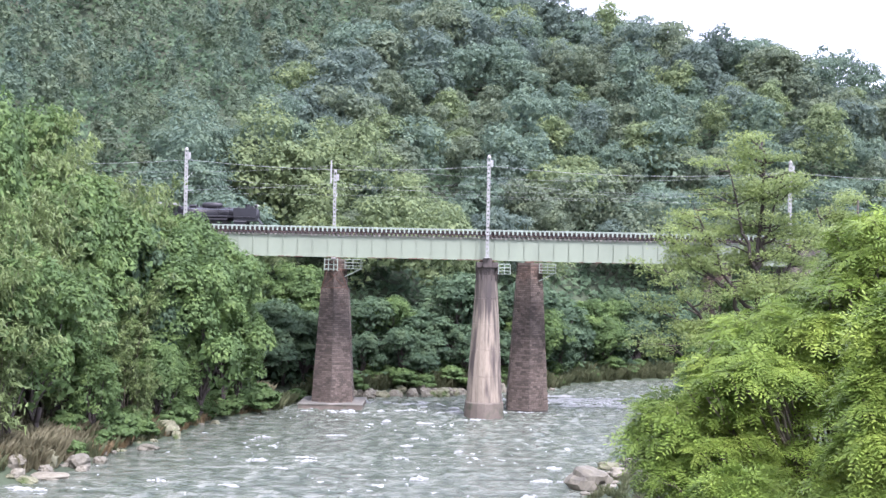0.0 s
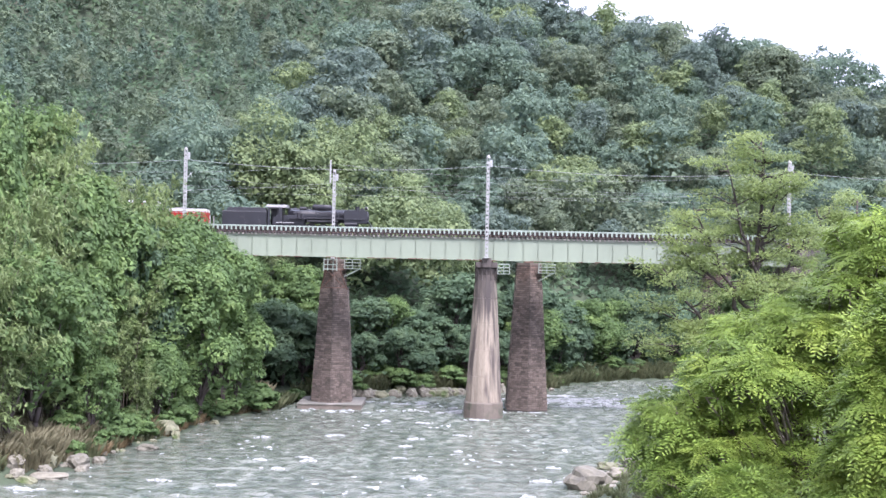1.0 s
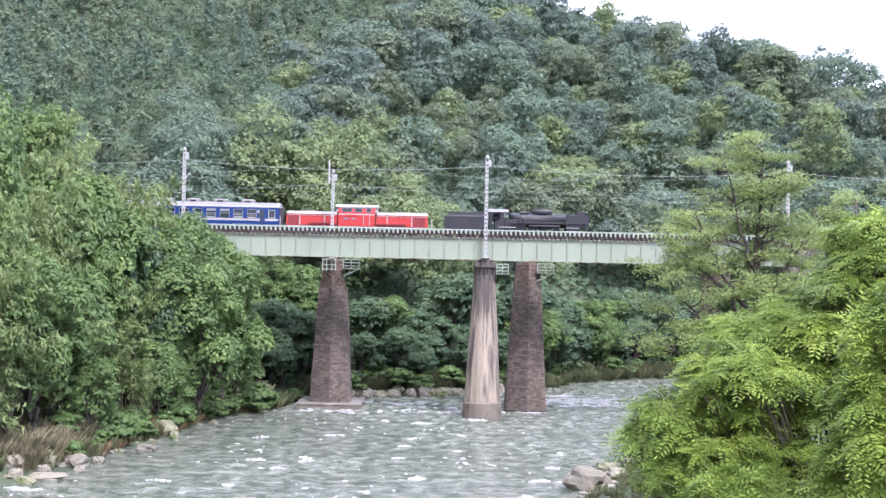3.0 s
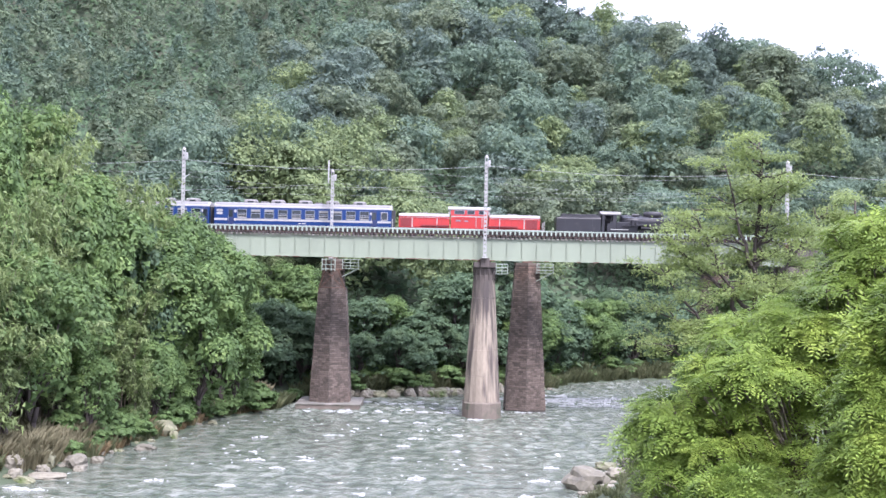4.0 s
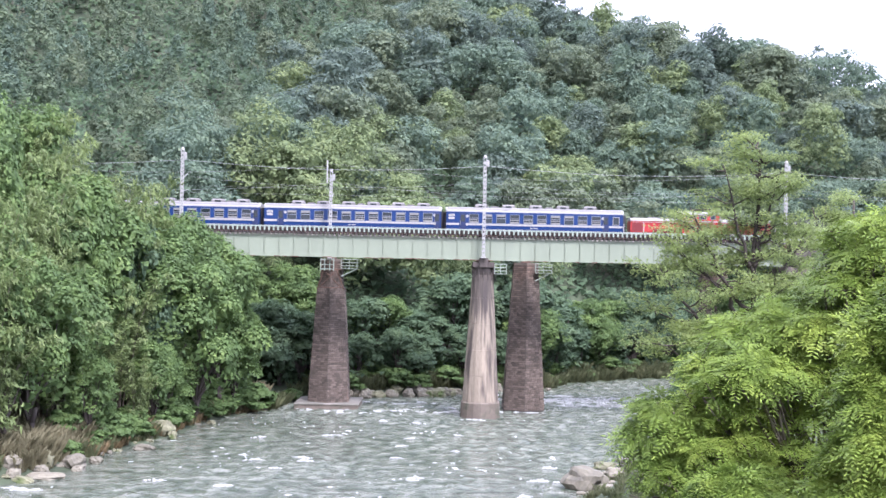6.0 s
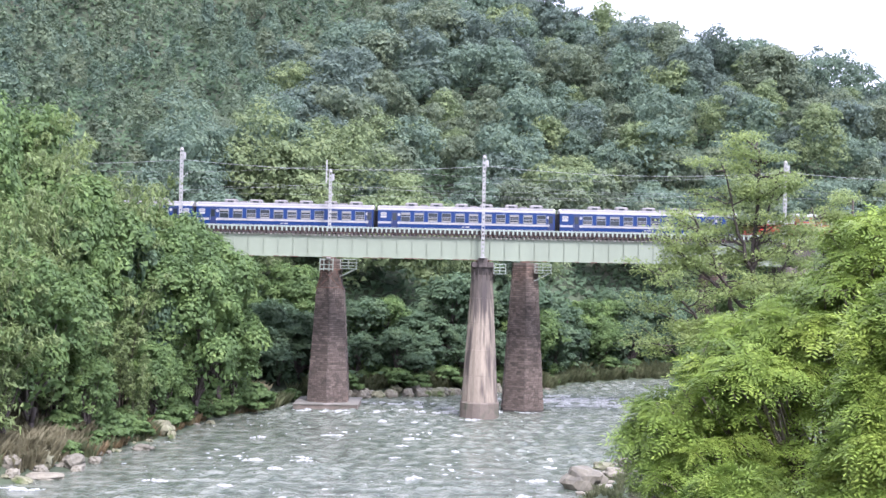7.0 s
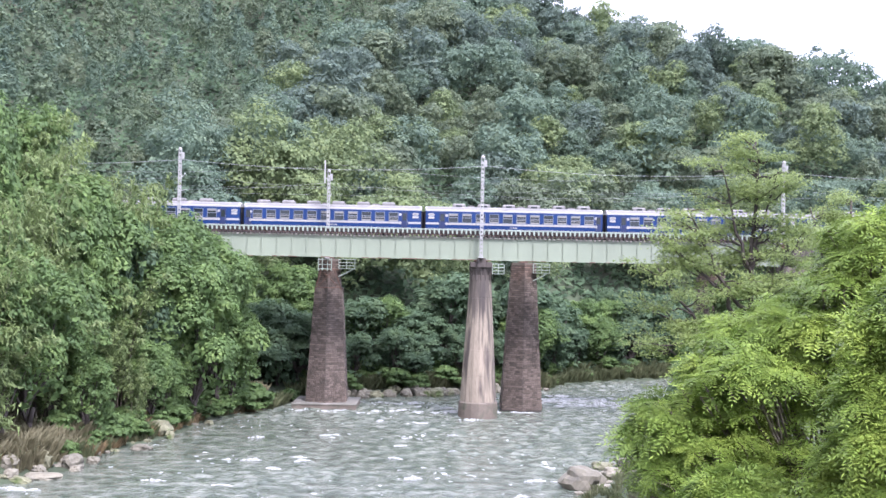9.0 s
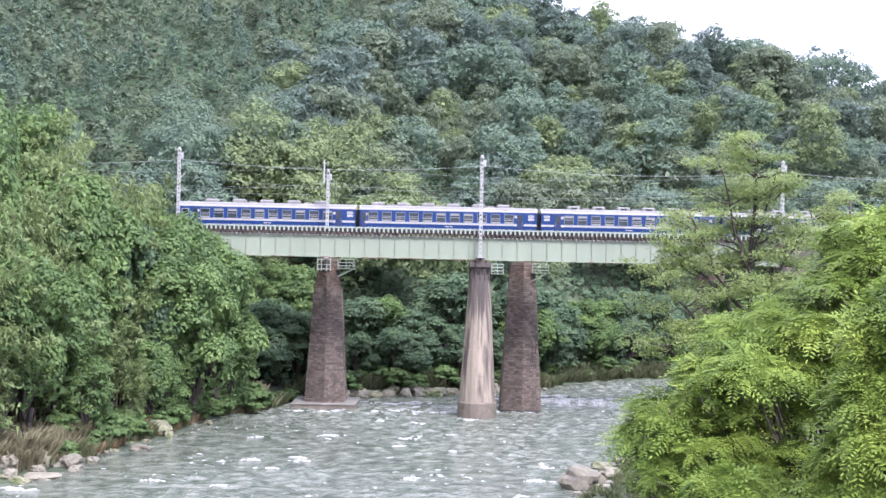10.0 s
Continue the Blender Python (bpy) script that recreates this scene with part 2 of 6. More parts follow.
# ---- building helpers ----
class Shape:
    """A mesh in the making: boxes, tubes and rings joined into one."""

    def __init__(self):
        self.v, self.f = [], []

    def add(self, verts, faces):
        k = len(self.v)
        self.v += [tuple(p) for p in verts]
        self.f += [tuple(i + k for i in q) for q in faces]
        return self

    def box(self, x0, x1, y0, y1, z0, z1, cut=0.0):
        """A box; cut: the width of its chamfered edges."""
        if not cut:
            return self.add([(x, y, z) for x in (x0, x1) for y in (y0, y1) for z in (z0, z1)],
                            [(0, 1, 3, 2), (4, 6, 7, 5), (0, 4, 5, 1), (2, 3, 7, 6), (0, 2, 6, 4), (1, 5, 7, 3)])
        bm = bmesh.new()
        bmesh.ops.create_cube(bm, size=1)
        for p in bm.verts:
            p.co = ((x0 + x1) / 2 + p.co.x * (x1 - x0), (y0 + y1) / 2 + p.co.y * (y1 - y0), (z0 + z1) / 2 + p.co.z * (z1 - z0))
        bmesh.ops.bevel(bm, geom=list(bm.edges), offset=cut, segments=1, affect="EDGES")
        bm.verts.index_update()
        self.add([tuple(p.co) for p in bm.verts], [tuple(q.index for q in f.verts) for f in bm.faces])
        bm.free()
        return self

    def tube(self, a, b, r0, r1=None, n=10, ends=True):
        """A round bar from a to b."""
        r1 = r0 if r1 is None else r1
        a, b = Vector(a), Vector(b)
        d = (b - a).normalized()
        s = d.orthogonal().normalized()
        w = d.cross(s)
        ring = [(math.cos(2 * math.pi * i / n), math.sin(2 * math.pi * i / n)) for i in range(n)]
        verts = [a + (s * c + w * q) * r0 for c, q in ring] + [b + (s * c + w * q) * r1 for c, q in ring]
        faces = [(i, (i + 1) % n, n + (i + 1) % n, n + i) for i in range(n)]
        if ends:
            faces += [tuple(range(n))[::-1], tuple(range(n, 2 * n))]
        return self.add(verts, faces)

    def rings(self, loops, close=True):
        """Skin a row of closed loops of equal length."""
        n = len(loops[0])
        faces = [(k * n + i, k * n + (i + 1) % n, (k + 1) * n + (i + 1) % n, (k + 1) * n + i) for k in range(len(loops) - 1) for i in range(n)]
        if close:
            faces += [tuple(range(n))[::-1], tuple(range((len(loops) - 1) * n, len(loops) * n))]
        return self.add([p for q in loops for p in q], faces)

    def mesh(self, name, material, smooth=False):
        me = bpy.data.meshes.new(name)
        me.from_pydata(self.v, [], self.f)
        me.materials.append(material)
        bm = bmesh.new()
        bm.from_mesh(me)
        bmesh.ops.recalc_face_normals(bm, faces=bm.faces)
        bm.to_mesh(me)
        bm.free()
        if smooth:
            me.shade_smooth()
        return me


def part(name, shape, material, parent=None, label="", smooth=False, at=None):
    """One mesh object, under a thing or part if one is given."""
    me = shape.mesh(name, material, smooth) if isinstance(shape, Shape) else shape
    ob = new(name, me)
    if parent:
        ob.parent = parent
    if at is not None:
        ob.matrix_basis = at
    if label:
        tagged(ob, label)
    return ob


def thing(name, label, category, at=None, group="", kind=""):
    ob = new(name)
    if at is not None:
        ob.matrix_basis = at
    return tagged(ob, label, category, group, kind)


def fast_mesh(name, verts, faces, materials, which=None):
    """A mesh from arrays; faces all with the same number of corners."""
    me = bpy.data.meshes.new(name)
    faces = np.asarray(faces, dtype=np.int32)
    k = faces.shape[1]
    me.vertices.add(len(verts))
    me.vertices.foreach_set("co", np.asarray(verts, dtype=np.float32).ravel())
    me.loops.add(faces.size)
    me.loops.foreach_set("vertex_index", faces.ravel())
    me.polygons.add(len(faces))
    me.polygons.foreach_set("loop_start", np.arange(0, faces.size, k, dtype=np.int32))
    for m in materials:
        me.materials.append(m)
    if which is not None:
        me.polygons.foreach_set("material_index", np.asarray(which, dtype=np.int32))
    me.update(calc_edges=True)
    me.validate()
    return me


# ---- ground and river ----
BANK_FAR = [(-60, -400), (-52, 0), (-46, 50), (-38, 80), (-32, 93), (-29, 100), (-27.5, 114), (-25.3, 120.5), (-23.7, 135), (-18.5, 144.5), (-17, 155),
            (-10, 160), (0, 165), (15.6, 176), (19, 184), (27, 191.6), (50, 203), (120, 222), (600, 320), (3000, 900)]
BANK_NEAR = [(-30, -400), (-24, 0), (-12, 40), (5, 80), (12, 97), (18.5, 121), (28, 140), (45, 160), (120, 190), (600, 280), (3000, 850)]


def to_line(x, y, line):
    """Distance from points to a polyline."""
    best = np.full(np.shape(x), 1e9)
    for (ax, ay), (bx, by) in zip(line, line[1:]):
        dx, dy = bx - ax, by - ay
        k = np.clip(((x - ax) * dx + (y - ay) * dy) / (dx * dx + dy * dy), 0, 1)
        best = np.minimum(best, np.hypot(x - ax - k * dx, y - ay - k * dy))
    return best


def in_river(x, y):
    ring = BANK_FAR + BANK_NEAR[::-1]
    inside = np.zeros(np.shape(x), dtype=bool)
    for (ax, ay), (bx, by) in zip(ring, ring[1:] + ring[:1]):
        if ay != by:
            inside ^= ((ay > y) != (by > y)) & (x < (bx - ax) * (y - ay) / (by - ay) + ax)
    return inside


def step(a, b, v):
    k = np.clip((v - a) / (b - a), 0, 1)
    return k * k * (3 - 2 * k)


def waver(x, y, size, seed=0.0):
    """A smooth, wandering value between about -1 and 1."""
    a = np.sin(x / size * 1.7 + seed) * np.cos(y / size * 1.3 - seed * 2) + np.sin((x + y) / size * 0.9 + seed * 3) * 0.7
    return (a + np.sin(x / size * 3.1 - y / size * 2.3 + seed) * 0.45 + np.cos(y / size * 3.7 + x / size * 1.1 + seed * 5) * 0.4) / 1.8


RAIL_NEAR, RAIL_FAR = 142.5, 150.5


def height(x, y):
    x, y = np.asarray(x, dtype=float), np.asarray(y, dtype=float)
    far, near, wet = to_line(x, y, BANK_FAR), to_line(x, y, BANK_NEAR), in_river(x, y)
    d = np.minimum(far, near)
    slope = 0.9 - 0.27 * step(140, 165, y)
    hill = 0.9 * step(0, 3, d) + 0.14 * np.minimum(d, 9) + slope * np.maximum(d - 8, 0)
    hill = hill + waver(x, y, 34, 1.3) * 6 * step(10, 60, d) + waver(x, y, 13, 4.1) * 1.6 * step(6, 30, d)
    top = 65.0 + np.maximum(100 - x, 0) * 0.14 + np.maximum(20 - x, 0) * 0.3 + waver(x, y * 0, 22, 2.0) * 2.5
    top = top + np.interp(x / np.maximum(y, 1), [-0.1, 0.03, 0.06, 0.095, 0.162, 0.24, 0.307, 0.346], [8, 12, 1, -7, -9, -4, -9.5, -12.5]) * step(200, 280, y)
    hill = -8 * np.log(np.exp(-hill / 8) + np.exp(-top / 8))
    flat = 0.7 * step(0, 3, d) + 0.075 * np.minimum(d, 70) + waver(x, y, 9, 0.4) * 0.25 * step(2, 8, d)
    flat = np.maximum(flat, 15.0 * np.exp(-(np.hypot(x - 2, y + 2) / 11) ** 4))
    land = np.where(far < near, hill, flat)
    # the railway's shelf on either side of the river
    shelf = step(-30, -33, x) + step(40, 46, x)
    shelf = shelf * step(133, 138.5, y) * step(161, 155.5, y) * step(200, 120, np.abs(x))
    land = land * (1 - shelf) + 19.2 * shelf
    return np.where(wet, -1.6 * step(0, 7, d) - 0.05, land)


def graded(lo, hi, n, far_lo, far_hi):
    return np.concatenate([np.linspace(far_lo, lo, 12)[:-1], np.linspace(lo, hi, n), np.linspace(hi, far_hi, 12)[1:]])


def sheet(name, xs, ys, zs, material):
    nx, ny = len(xs), len(ys)
    gx, gy = np.meshgrid(xs, ys)
    verts = np.stack([gx, gy, zs(gx, gy)], -1).reshape(-1, 3)
    i = (np.arange(ny - 1)[:, None] * nx + np.arange(nx - 1)[None, :]).ravel()
    me = fast_mesh(name, verts, np.stack([i, i + 1, i + nx + 1, i + nx], -1), [material])
    me.shade_smooth()
    return new(name, me)


ground = sheet("ground", graded(-130, 150, 141, -3000, 3000), graded(-20, 400, 161, -400, 3000), height, SOIL)
tagged(ground, "steep wooded hillside and earthy river banks", "ground", kind="structure")


def water_material():
    m = bpy.data.materials.new("grey_green_river_water")
    m.use_nodes = True
    n, l = m.node_tree.nodes, m.node_tree.links
    bsdf = n["Principled BSDF"]
    co, mp = n.new("ShaderNodeTexCoord"), n.new("ShaderNodeMapping")
    mp.inputs["Scale"].default_value = (1.3, 1.0, 1)
    l.new(co.outputs["Object"], mp.inputs[0])
    ripple, chop, flecks, patch = [n.new("ShaderNodeTexNoise") for _ in range(4)]
    for tex, scale, detail in ((ripple, 2.6, 6), (chop, 0.55, 4), (flecks, 0.8, 9), (patch, 0.07, 3)):
        tex.inputs["Scale"].default_value, tex.inputs["Detail"].default_value = scale, detail
        l.new(mp.outputs[0], tex.inputs[0])
    add = n.new("ShaderNodeMath")
    add.operation = "MULTIPLY_ADD"
    add.inputs[1].default_value = 2.5
    l.new(chop.outputs["Fac"], add.inputs[0])
    l.new(ripple.outputs["Fac"], add.inputs[2])
    bp = n.new("ShaderNodeBump")
    bp.inputs["Strength"].default_value, bp.inputs["Distance"].default_value = 0.65, 0.3
    l.new(add.outputs[0], bp.inputs["Height"])
    l.new(bp.outputs[0], bsdf.inputs["Normal"])
    # flecks of foam, thicker in some reaches than in others
    s = n.new("ShaderNodeMath")
    s.operation = "MULTIPLY_ADD"
    s.inputs[1].default_value = 0.45
    l.new(patch.outputs["Fac"], s.inputs[0])
    l.new(flecks.outputs["Fac"], s.inputs[2])
    cut = n.new("ShaderNodeMapRange")
    cut.inputs["From Min"].default_value, cut.inputs["From Max"].default_value = 0.905, 0.98
    l.new(s.outputs[0], cut.inputs[0])
    # Crest highlights and dark troughs of the waves are put into the base colour.
    tone = n.new("ShaderNodeValToRGB")
    tone.color_ramp.elements[0].color, tone.color_ramp.elements[1].color = (0.052, 0.068, 0.05, 1), (0.165, 0.178, 0.148, 1)
    tone.color_ramp.elements[0].position, tone.color_ramp.elements[1].position = 0.36, 0.68
    l.new(chop.outputs["Fac"], tone.inputs[0])
    mx = n.new("ShaderNodeMix")
    mx.data_type = "RGBA"
    mx.inputs["B"].default_value = (0.42, 0.45, 0.44, 1)
    l.new(cut.outputs[0], mx.inputs["Factor"])
    l.new(tone.outputs[0], mx.inputs["A"])
    l.new(mx.outputs["Result"], bsdf.inputs["Base Color"])
    rough = n.new("ShaderNodeMapRange")
    rough.inputs["To Min"].default_value, rough.inputs["To Max"].default_value = 0.06, 0.7
    l.new(cut.outputs[0], rough.inputs[0])
    l.new(rough.outputs[0], bsdf.inputs["Roughness"])
    bsdf.inputs["IOR"].default_value = 1.33
    return m


WATER = water_material()


def swell(x, y):
    """Short, steep river waves of many lengths and headings."""
    rs, z = np.random.default_rng(17), np.zeros(np.shape(x))
    bend = 1.6 * waver(x, y, 9, 0.7)
    for i in range(26):
        ln, turn = 0.7 * 1.12 ** rs.integers(0, 13), rs.normal() * 0.75
        k = 2 * math.pi / ln
        z = z + np.sin(k * (x * math.sin(turn) + y * math.cos(turn)) + bend * rs.uniform(0.5, 1.5) + rs.uniform(0, 6.28)) * 0.0088 * ln ** 0.7
    z = z + 0.5 * np.maximum(z, 0) ** 1.5
    rough = 0.35 + 0.95 * step(-0.5, 0.7, waver(x, y, 11, 3.0) + 0.5 * waver(x, y, 4, 1.0)) + 0.5 * step(135, 150, y)
    # slack water along the wooded bank
    rough = rough * (0.25 + 0.75 * np.maximum(step(1, 13, to_line(x, y, BANK_FAR)), step(138, 150, y)))
    return z * rough * step(260, 200, y)


water = sheet("water", graded(-45, 60, 330, -400, 900), graded(84, 205, 440, -300, 700), swell, WATER)
tagged(water, "fast grey-green river water with small white wavelets", "river", kind="structure")


# ---- foliage ----
def unit(v):
    return v / np.maximum(np.linalg.norm(v, axis=-1, keepdims=True), 1e-6)


def leaf_tris(rng, p, nrm, size, slim=0.8):
    """Small pointed tufts of leaves, one triangle each, at points p, facing nrm."""
    k = len(p)
    t = rng.normal(size=(k, 3))
    t = unit(t - nrm * np.sum(t * nrm, -1, keepdims=True))
    b = np.cross(nrm, t)
    s = size * rng.uniform(0.6, 1.4, (k, 1))
    return np.stack([p - t * s * 0.5 - b * s * slim * 0.5, p - t * s * 0.4 + b * s * slim * 0.5, p + t * s * 0.6], 1)


def crown_tris(seed, count, lobes=10, sub=6, size=0.12, slim=0.8, jitter=0.5, low=-0.1, inner=0.18, clump=(0.36, 0.62), tier=0.68):
    """A crown about 1 wide in radius and 1.15 high in half height: lobes, with leafy caps on them, and a darker inside of larger tufts."""
    rng = np.random.default_rng(seed)
    d = unit(rng.normal(size=(lobes, 3)))
    d[:, 2] = np.abs(d[:, 2]) * 1.25 - 0.45
    big = [(v * np.array([0.66, 0.66, 0.8]) * rng.uniform(0.7, 1.1), rng.uniform(0.32, 0.5)) for v in unit(d)]
    big.append((np.array([0, 0, 0.1]), 0.6))
    centres, radii = [], []
    for c, r in big:
        d = unit(rng.normal(size=(sub, 3)))
        d[:, 2] = np.where(d[:, 2] < -0.35, -d[:, 2], d[:, 2])
        for v in d:
            centres.append(c + v * r * rng.uniform(0.55, 0.8))
            radii.append(r * rng.uniform(*clump))
    centres, radii = np.array(centres), np.array(radii)
    pick = rng.choice(len(radii), size=int(count * 2.2), p=radii ** 2 / np.sum(radii ** 2))
    d = unit(rng.normal(size=(len(pick), 3)))
    d[:, 2] = np.where(d[:, 2] < low, -d[:, 2] * 0.7, d[:, 2])
    d = unit(d)
    p = centres[pick] + d * radii[pick][:, None] * rng.uniform(0.8, 1.12, (len(pick), 1)) * np.array([1.3, 1.3, tier])
    p[:, 2] -= 0.3 * tier * radii[pick] * np.hypot(d[:, 0], d[:, 1]) ** 2
    keep = np.ones(len(p), dtype=bool)
    for c, r in big:
        keep &= np.linalg.norm(p - c, axis=1) > r * 0.75
    outer = int(count * (1 - inner))
    p, d = p[keep][:outer], d[keep][:outer]
    nrm = unit(d * np.array([1, 1, 1.2]) + np.array([0, 0, 0.5]) + rng.normal(size=d.shape) * jitter)
    deep = count - len(p)
    which = rng.integers(len(big), size=deep)
    v = unit(rng.normal(size=(deep, 3)))
    q = np.array([c for c, _ in big])[which] + v * np.array([r for _, r in big])[which][:, None] * rng.uniform(0.55, 0.85, (deep, 1))
    return np.concatenate([leaf_tris(rng, p, nrm, size, slim), leaf_tris(rng, q, unit(v + rng.normal(size=v.shape) * 0.5), size * 1.6, 1.0)]), big


def cedar_tris(seed, count):
    """A tapering conifer crown of upswept tufts."""
    q, _ = crown_tris(seed, count, lobes=9, sub=6, size=0.095, jitter=0.2, low=-0.2, inner=0.2, clump=(0.4, 0.6), tier=0.8)
    mid = q.mean(axis=1, keepdims=True)
    taper = 1.15 - 0.4 * np.clip(mid[..., 2:] + 1, 0, 2.2)
    return mid * np.concatenate([taper, taper, np.ones_like(taper)], -1) + (q - mid)


def quads_mesh(name, quads, materials, which=None):
    """A mesh of loose leaves, all of three or all of four corners."""
    k = quads.shape[1]
    return fast_mesh(name, quads.reshape(-1, 3), np.arange(len(quads) * k).reshape(-1, k), materials, which)


def visible_band(x, y, margin=6.0):
    return np.abs(x) < 0.352 * y + margin


# the wood on the hill
rng = np.random.default_rng(11)
broad, fine_broad = [], []
for s in range(4):
    fine_broad.append(crown_tris(150 + s, 3600, lobes=13, sub=7, size=0.066, jitter=0.26, low=-0.2, inner=0.25)[0])
for s in range(7):
    broad.append(crown_tris(100 + s, 2250, lobes=12, sub=6, size=0.082, jitter=0.26, low=-0.2, inner=0.22)[0])
cedar = []
for s in range(4):
    cedar.append(cedar_tris(200 + s, 1050))
def cedar_stand(x, y, z):
    """True inside the planted cedars on the upper left of the slope."""
    low = np.interp(x / y, [-0.35, -0.22, -0.14, -0.07], [12, 21, 35, 60]) + 5 * waver(x, y, 17, 0.8)
    return (x / y < -0.06 + 0.02 * waver(x, y, 23, 5.0)) & (z > low)


def scatter(spacing, loose):
    gx, gy = np.meshgrid(np.arange(-150, 170, spacing), np.arange(150, 400, spacing))
    gx, gy = gx.ravel() + rng.uniform(-loose, loose, gx.size), gy.ravel() + rng.uniform(-loose, loose, gx.size)
    far_d, near_d, gz = to_line(gx, gy, BANK_FAR), to_line(gx, gy, BANK_NEAR), height(gx, gy)
    ok = visible_band(gx, gy) & ~in_river(gx, gy) & (far_d < near_d) & (far_d > 16) & ~((gy < 159) & (gx > -60)) & (gz > 3)
    ok &= gy < np.where(gx > 20, 400, 385)
    # trees well behind the ridge, or above the highest line of sight, are never seen
    ok &= (gz > height(gx * 0.95, gy * 0.95) - 1) & (gz < EYE[2] + gy * 0.225)
    return gx[ok], gy[ok], gz[ok]


pieces, slots = [], []


def wood_tree(q, x, y, z, r, tall, slot):
    turn = rng.uniform(0, 6.28)
    c, s = math.cos(turn), math.sin(turn)
    q = q @ np.array([[c, s, 0], [-s, c, 0], [0, 0, 1]])
    mid = q.mean(axis=1, keepdims=True)
    v = mid * np.array([r, r, tall]) + (q - mid) * r * 0.95 + np.array([x, y, z + tall * 0.9 + rng.uniform(-0.8, 2.2)])
    pieces.append(v)
    slots.append(np.full(len(v), slot))


for x, y, z in zip(*scatter(7.7, 3.0)):
    if cedar_stand(x, y, z):
        continue
    r = rng.choice([3.0, 4.0, 5.0, 6.2], p=[0.12, 0.3, 0.36, 0.22]) * rng.uniform(1.0, 1.24)
    # fresh climbers low on the slope, haze-blued leaves more often towards the ridge
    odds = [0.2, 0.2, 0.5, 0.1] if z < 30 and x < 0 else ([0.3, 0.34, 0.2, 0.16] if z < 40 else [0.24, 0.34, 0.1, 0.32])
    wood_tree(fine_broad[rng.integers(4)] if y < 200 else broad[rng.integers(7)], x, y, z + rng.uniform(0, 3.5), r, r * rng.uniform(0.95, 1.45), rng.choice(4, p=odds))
for x, y, z in zip(*scatter(7.3, 1.8)):
    if cedar_stand(x, y, z):
        r = rng.uniform(3.0, 4.3)
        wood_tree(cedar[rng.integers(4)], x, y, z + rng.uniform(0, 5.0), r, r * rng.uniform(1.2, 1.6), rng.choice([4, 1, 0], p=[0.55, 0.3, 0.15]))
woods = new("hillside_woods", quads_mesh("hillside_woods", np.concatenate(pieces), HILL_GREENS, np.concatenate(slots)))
tagged(woods, "dense mixed broadleaf and cedar wood covering the hillside", "forest", kind="stuff")


# ferns and saplings between the trees
ux, uy = rng.uniform(-120, 130, 90000), rng.uniform(156, 330, 90000)
ok = visible_band(ux, uy, 2) & ~in_river(ux, uy) & (to_line(ux, uy, BANK_FAR) < to_line(ux, uy, BANK_NEAR)) & (to_line(ux, uy, BANK_FAR) > 2.5)
ux, uy = ux[ok], uy[ok]
up = unit(np.stack([np.zeros(len(ux)), np.full(len(ux), -0.6), np.ones(len(ux))], -1) + rng.normal(size=(len(ux), 3)) * 0.5)
tips = np.stack([ux, uy, height(ux, uy) + rng.uniform(0.1, 1.6, len(ux))], -1)
undergrowth = new("undergrowth", quads_mesh("undergrowth", leaf_tris(rng, tips, up, 1.0, 0.8), [LEAF_DARK]))
tagged(undergrowth, "dark ferns and saplings between the hillside trees", "undergrowth", kind="stuff")


def limb(shape, rng, a, b, r0, r1, bends=3, wobble=0.06, n=5):
    """A bent, tapering limb from a to b."""
    a, b = Vector(a), Vector(b)
    ln = (b - a).length
    prev, pr = a, r0
    for i in range(1, bends + 1):
        k = i / bends
        p = a.lerp(b, k) + Vector(rng.normal(size=3)) * ln * wobble * (1 - k)
        r = r0 + (r1 - r0) * k
        shape.tube(prev, p, pr, r, n, ends=i == bends)
        prev, pr = p, r
    return shape


def tree_kind(name, seed, count, radius, tall, stem, leaf, material, bark=BARK_DARK, lobes=11, sub=6, low=-0.1, slim=0.8, label="", category="tree"):
    """One tree: a forked trunk and a crown of many leaves; it stands on its origin."""
    rng = np.random.default_rng(seed)
    q, big = crown_tris(seed, count, lobes, sub, leaf / radius, slim, 0.28, low)
    scale, lift = np.array([radius, radius, tall]), np.array([0, 0, stem + tall * 0.9])
    # leaves keep their own size whatever the crown's size is
    mid = q.mean(axis=1, keepdims=True)
    q = mid * scale + (q - mid) * radius
    ob = thing(name, label, category)
    wood = Shape()
    fork = stem + tall * 0.25
    limb(wood, rng, (0, 0, -0.6), (rng.normal() * 0.3, rng.normal() * 0.3, fork), radius * 0.075, radius * 0.05)
    for c, r in big:
        limb(wood, rng, (0, 0, fork * rng.uniform(0.6, 1)), Vector(c * scale * 0.9 + lift), radius * 0.035, radius * 0.012)
    part("trunk", wood, bark, ob, smooth=True)
    part("crown", quads_mesh("crown", q + lift, [material]), material, ob)
    return ob


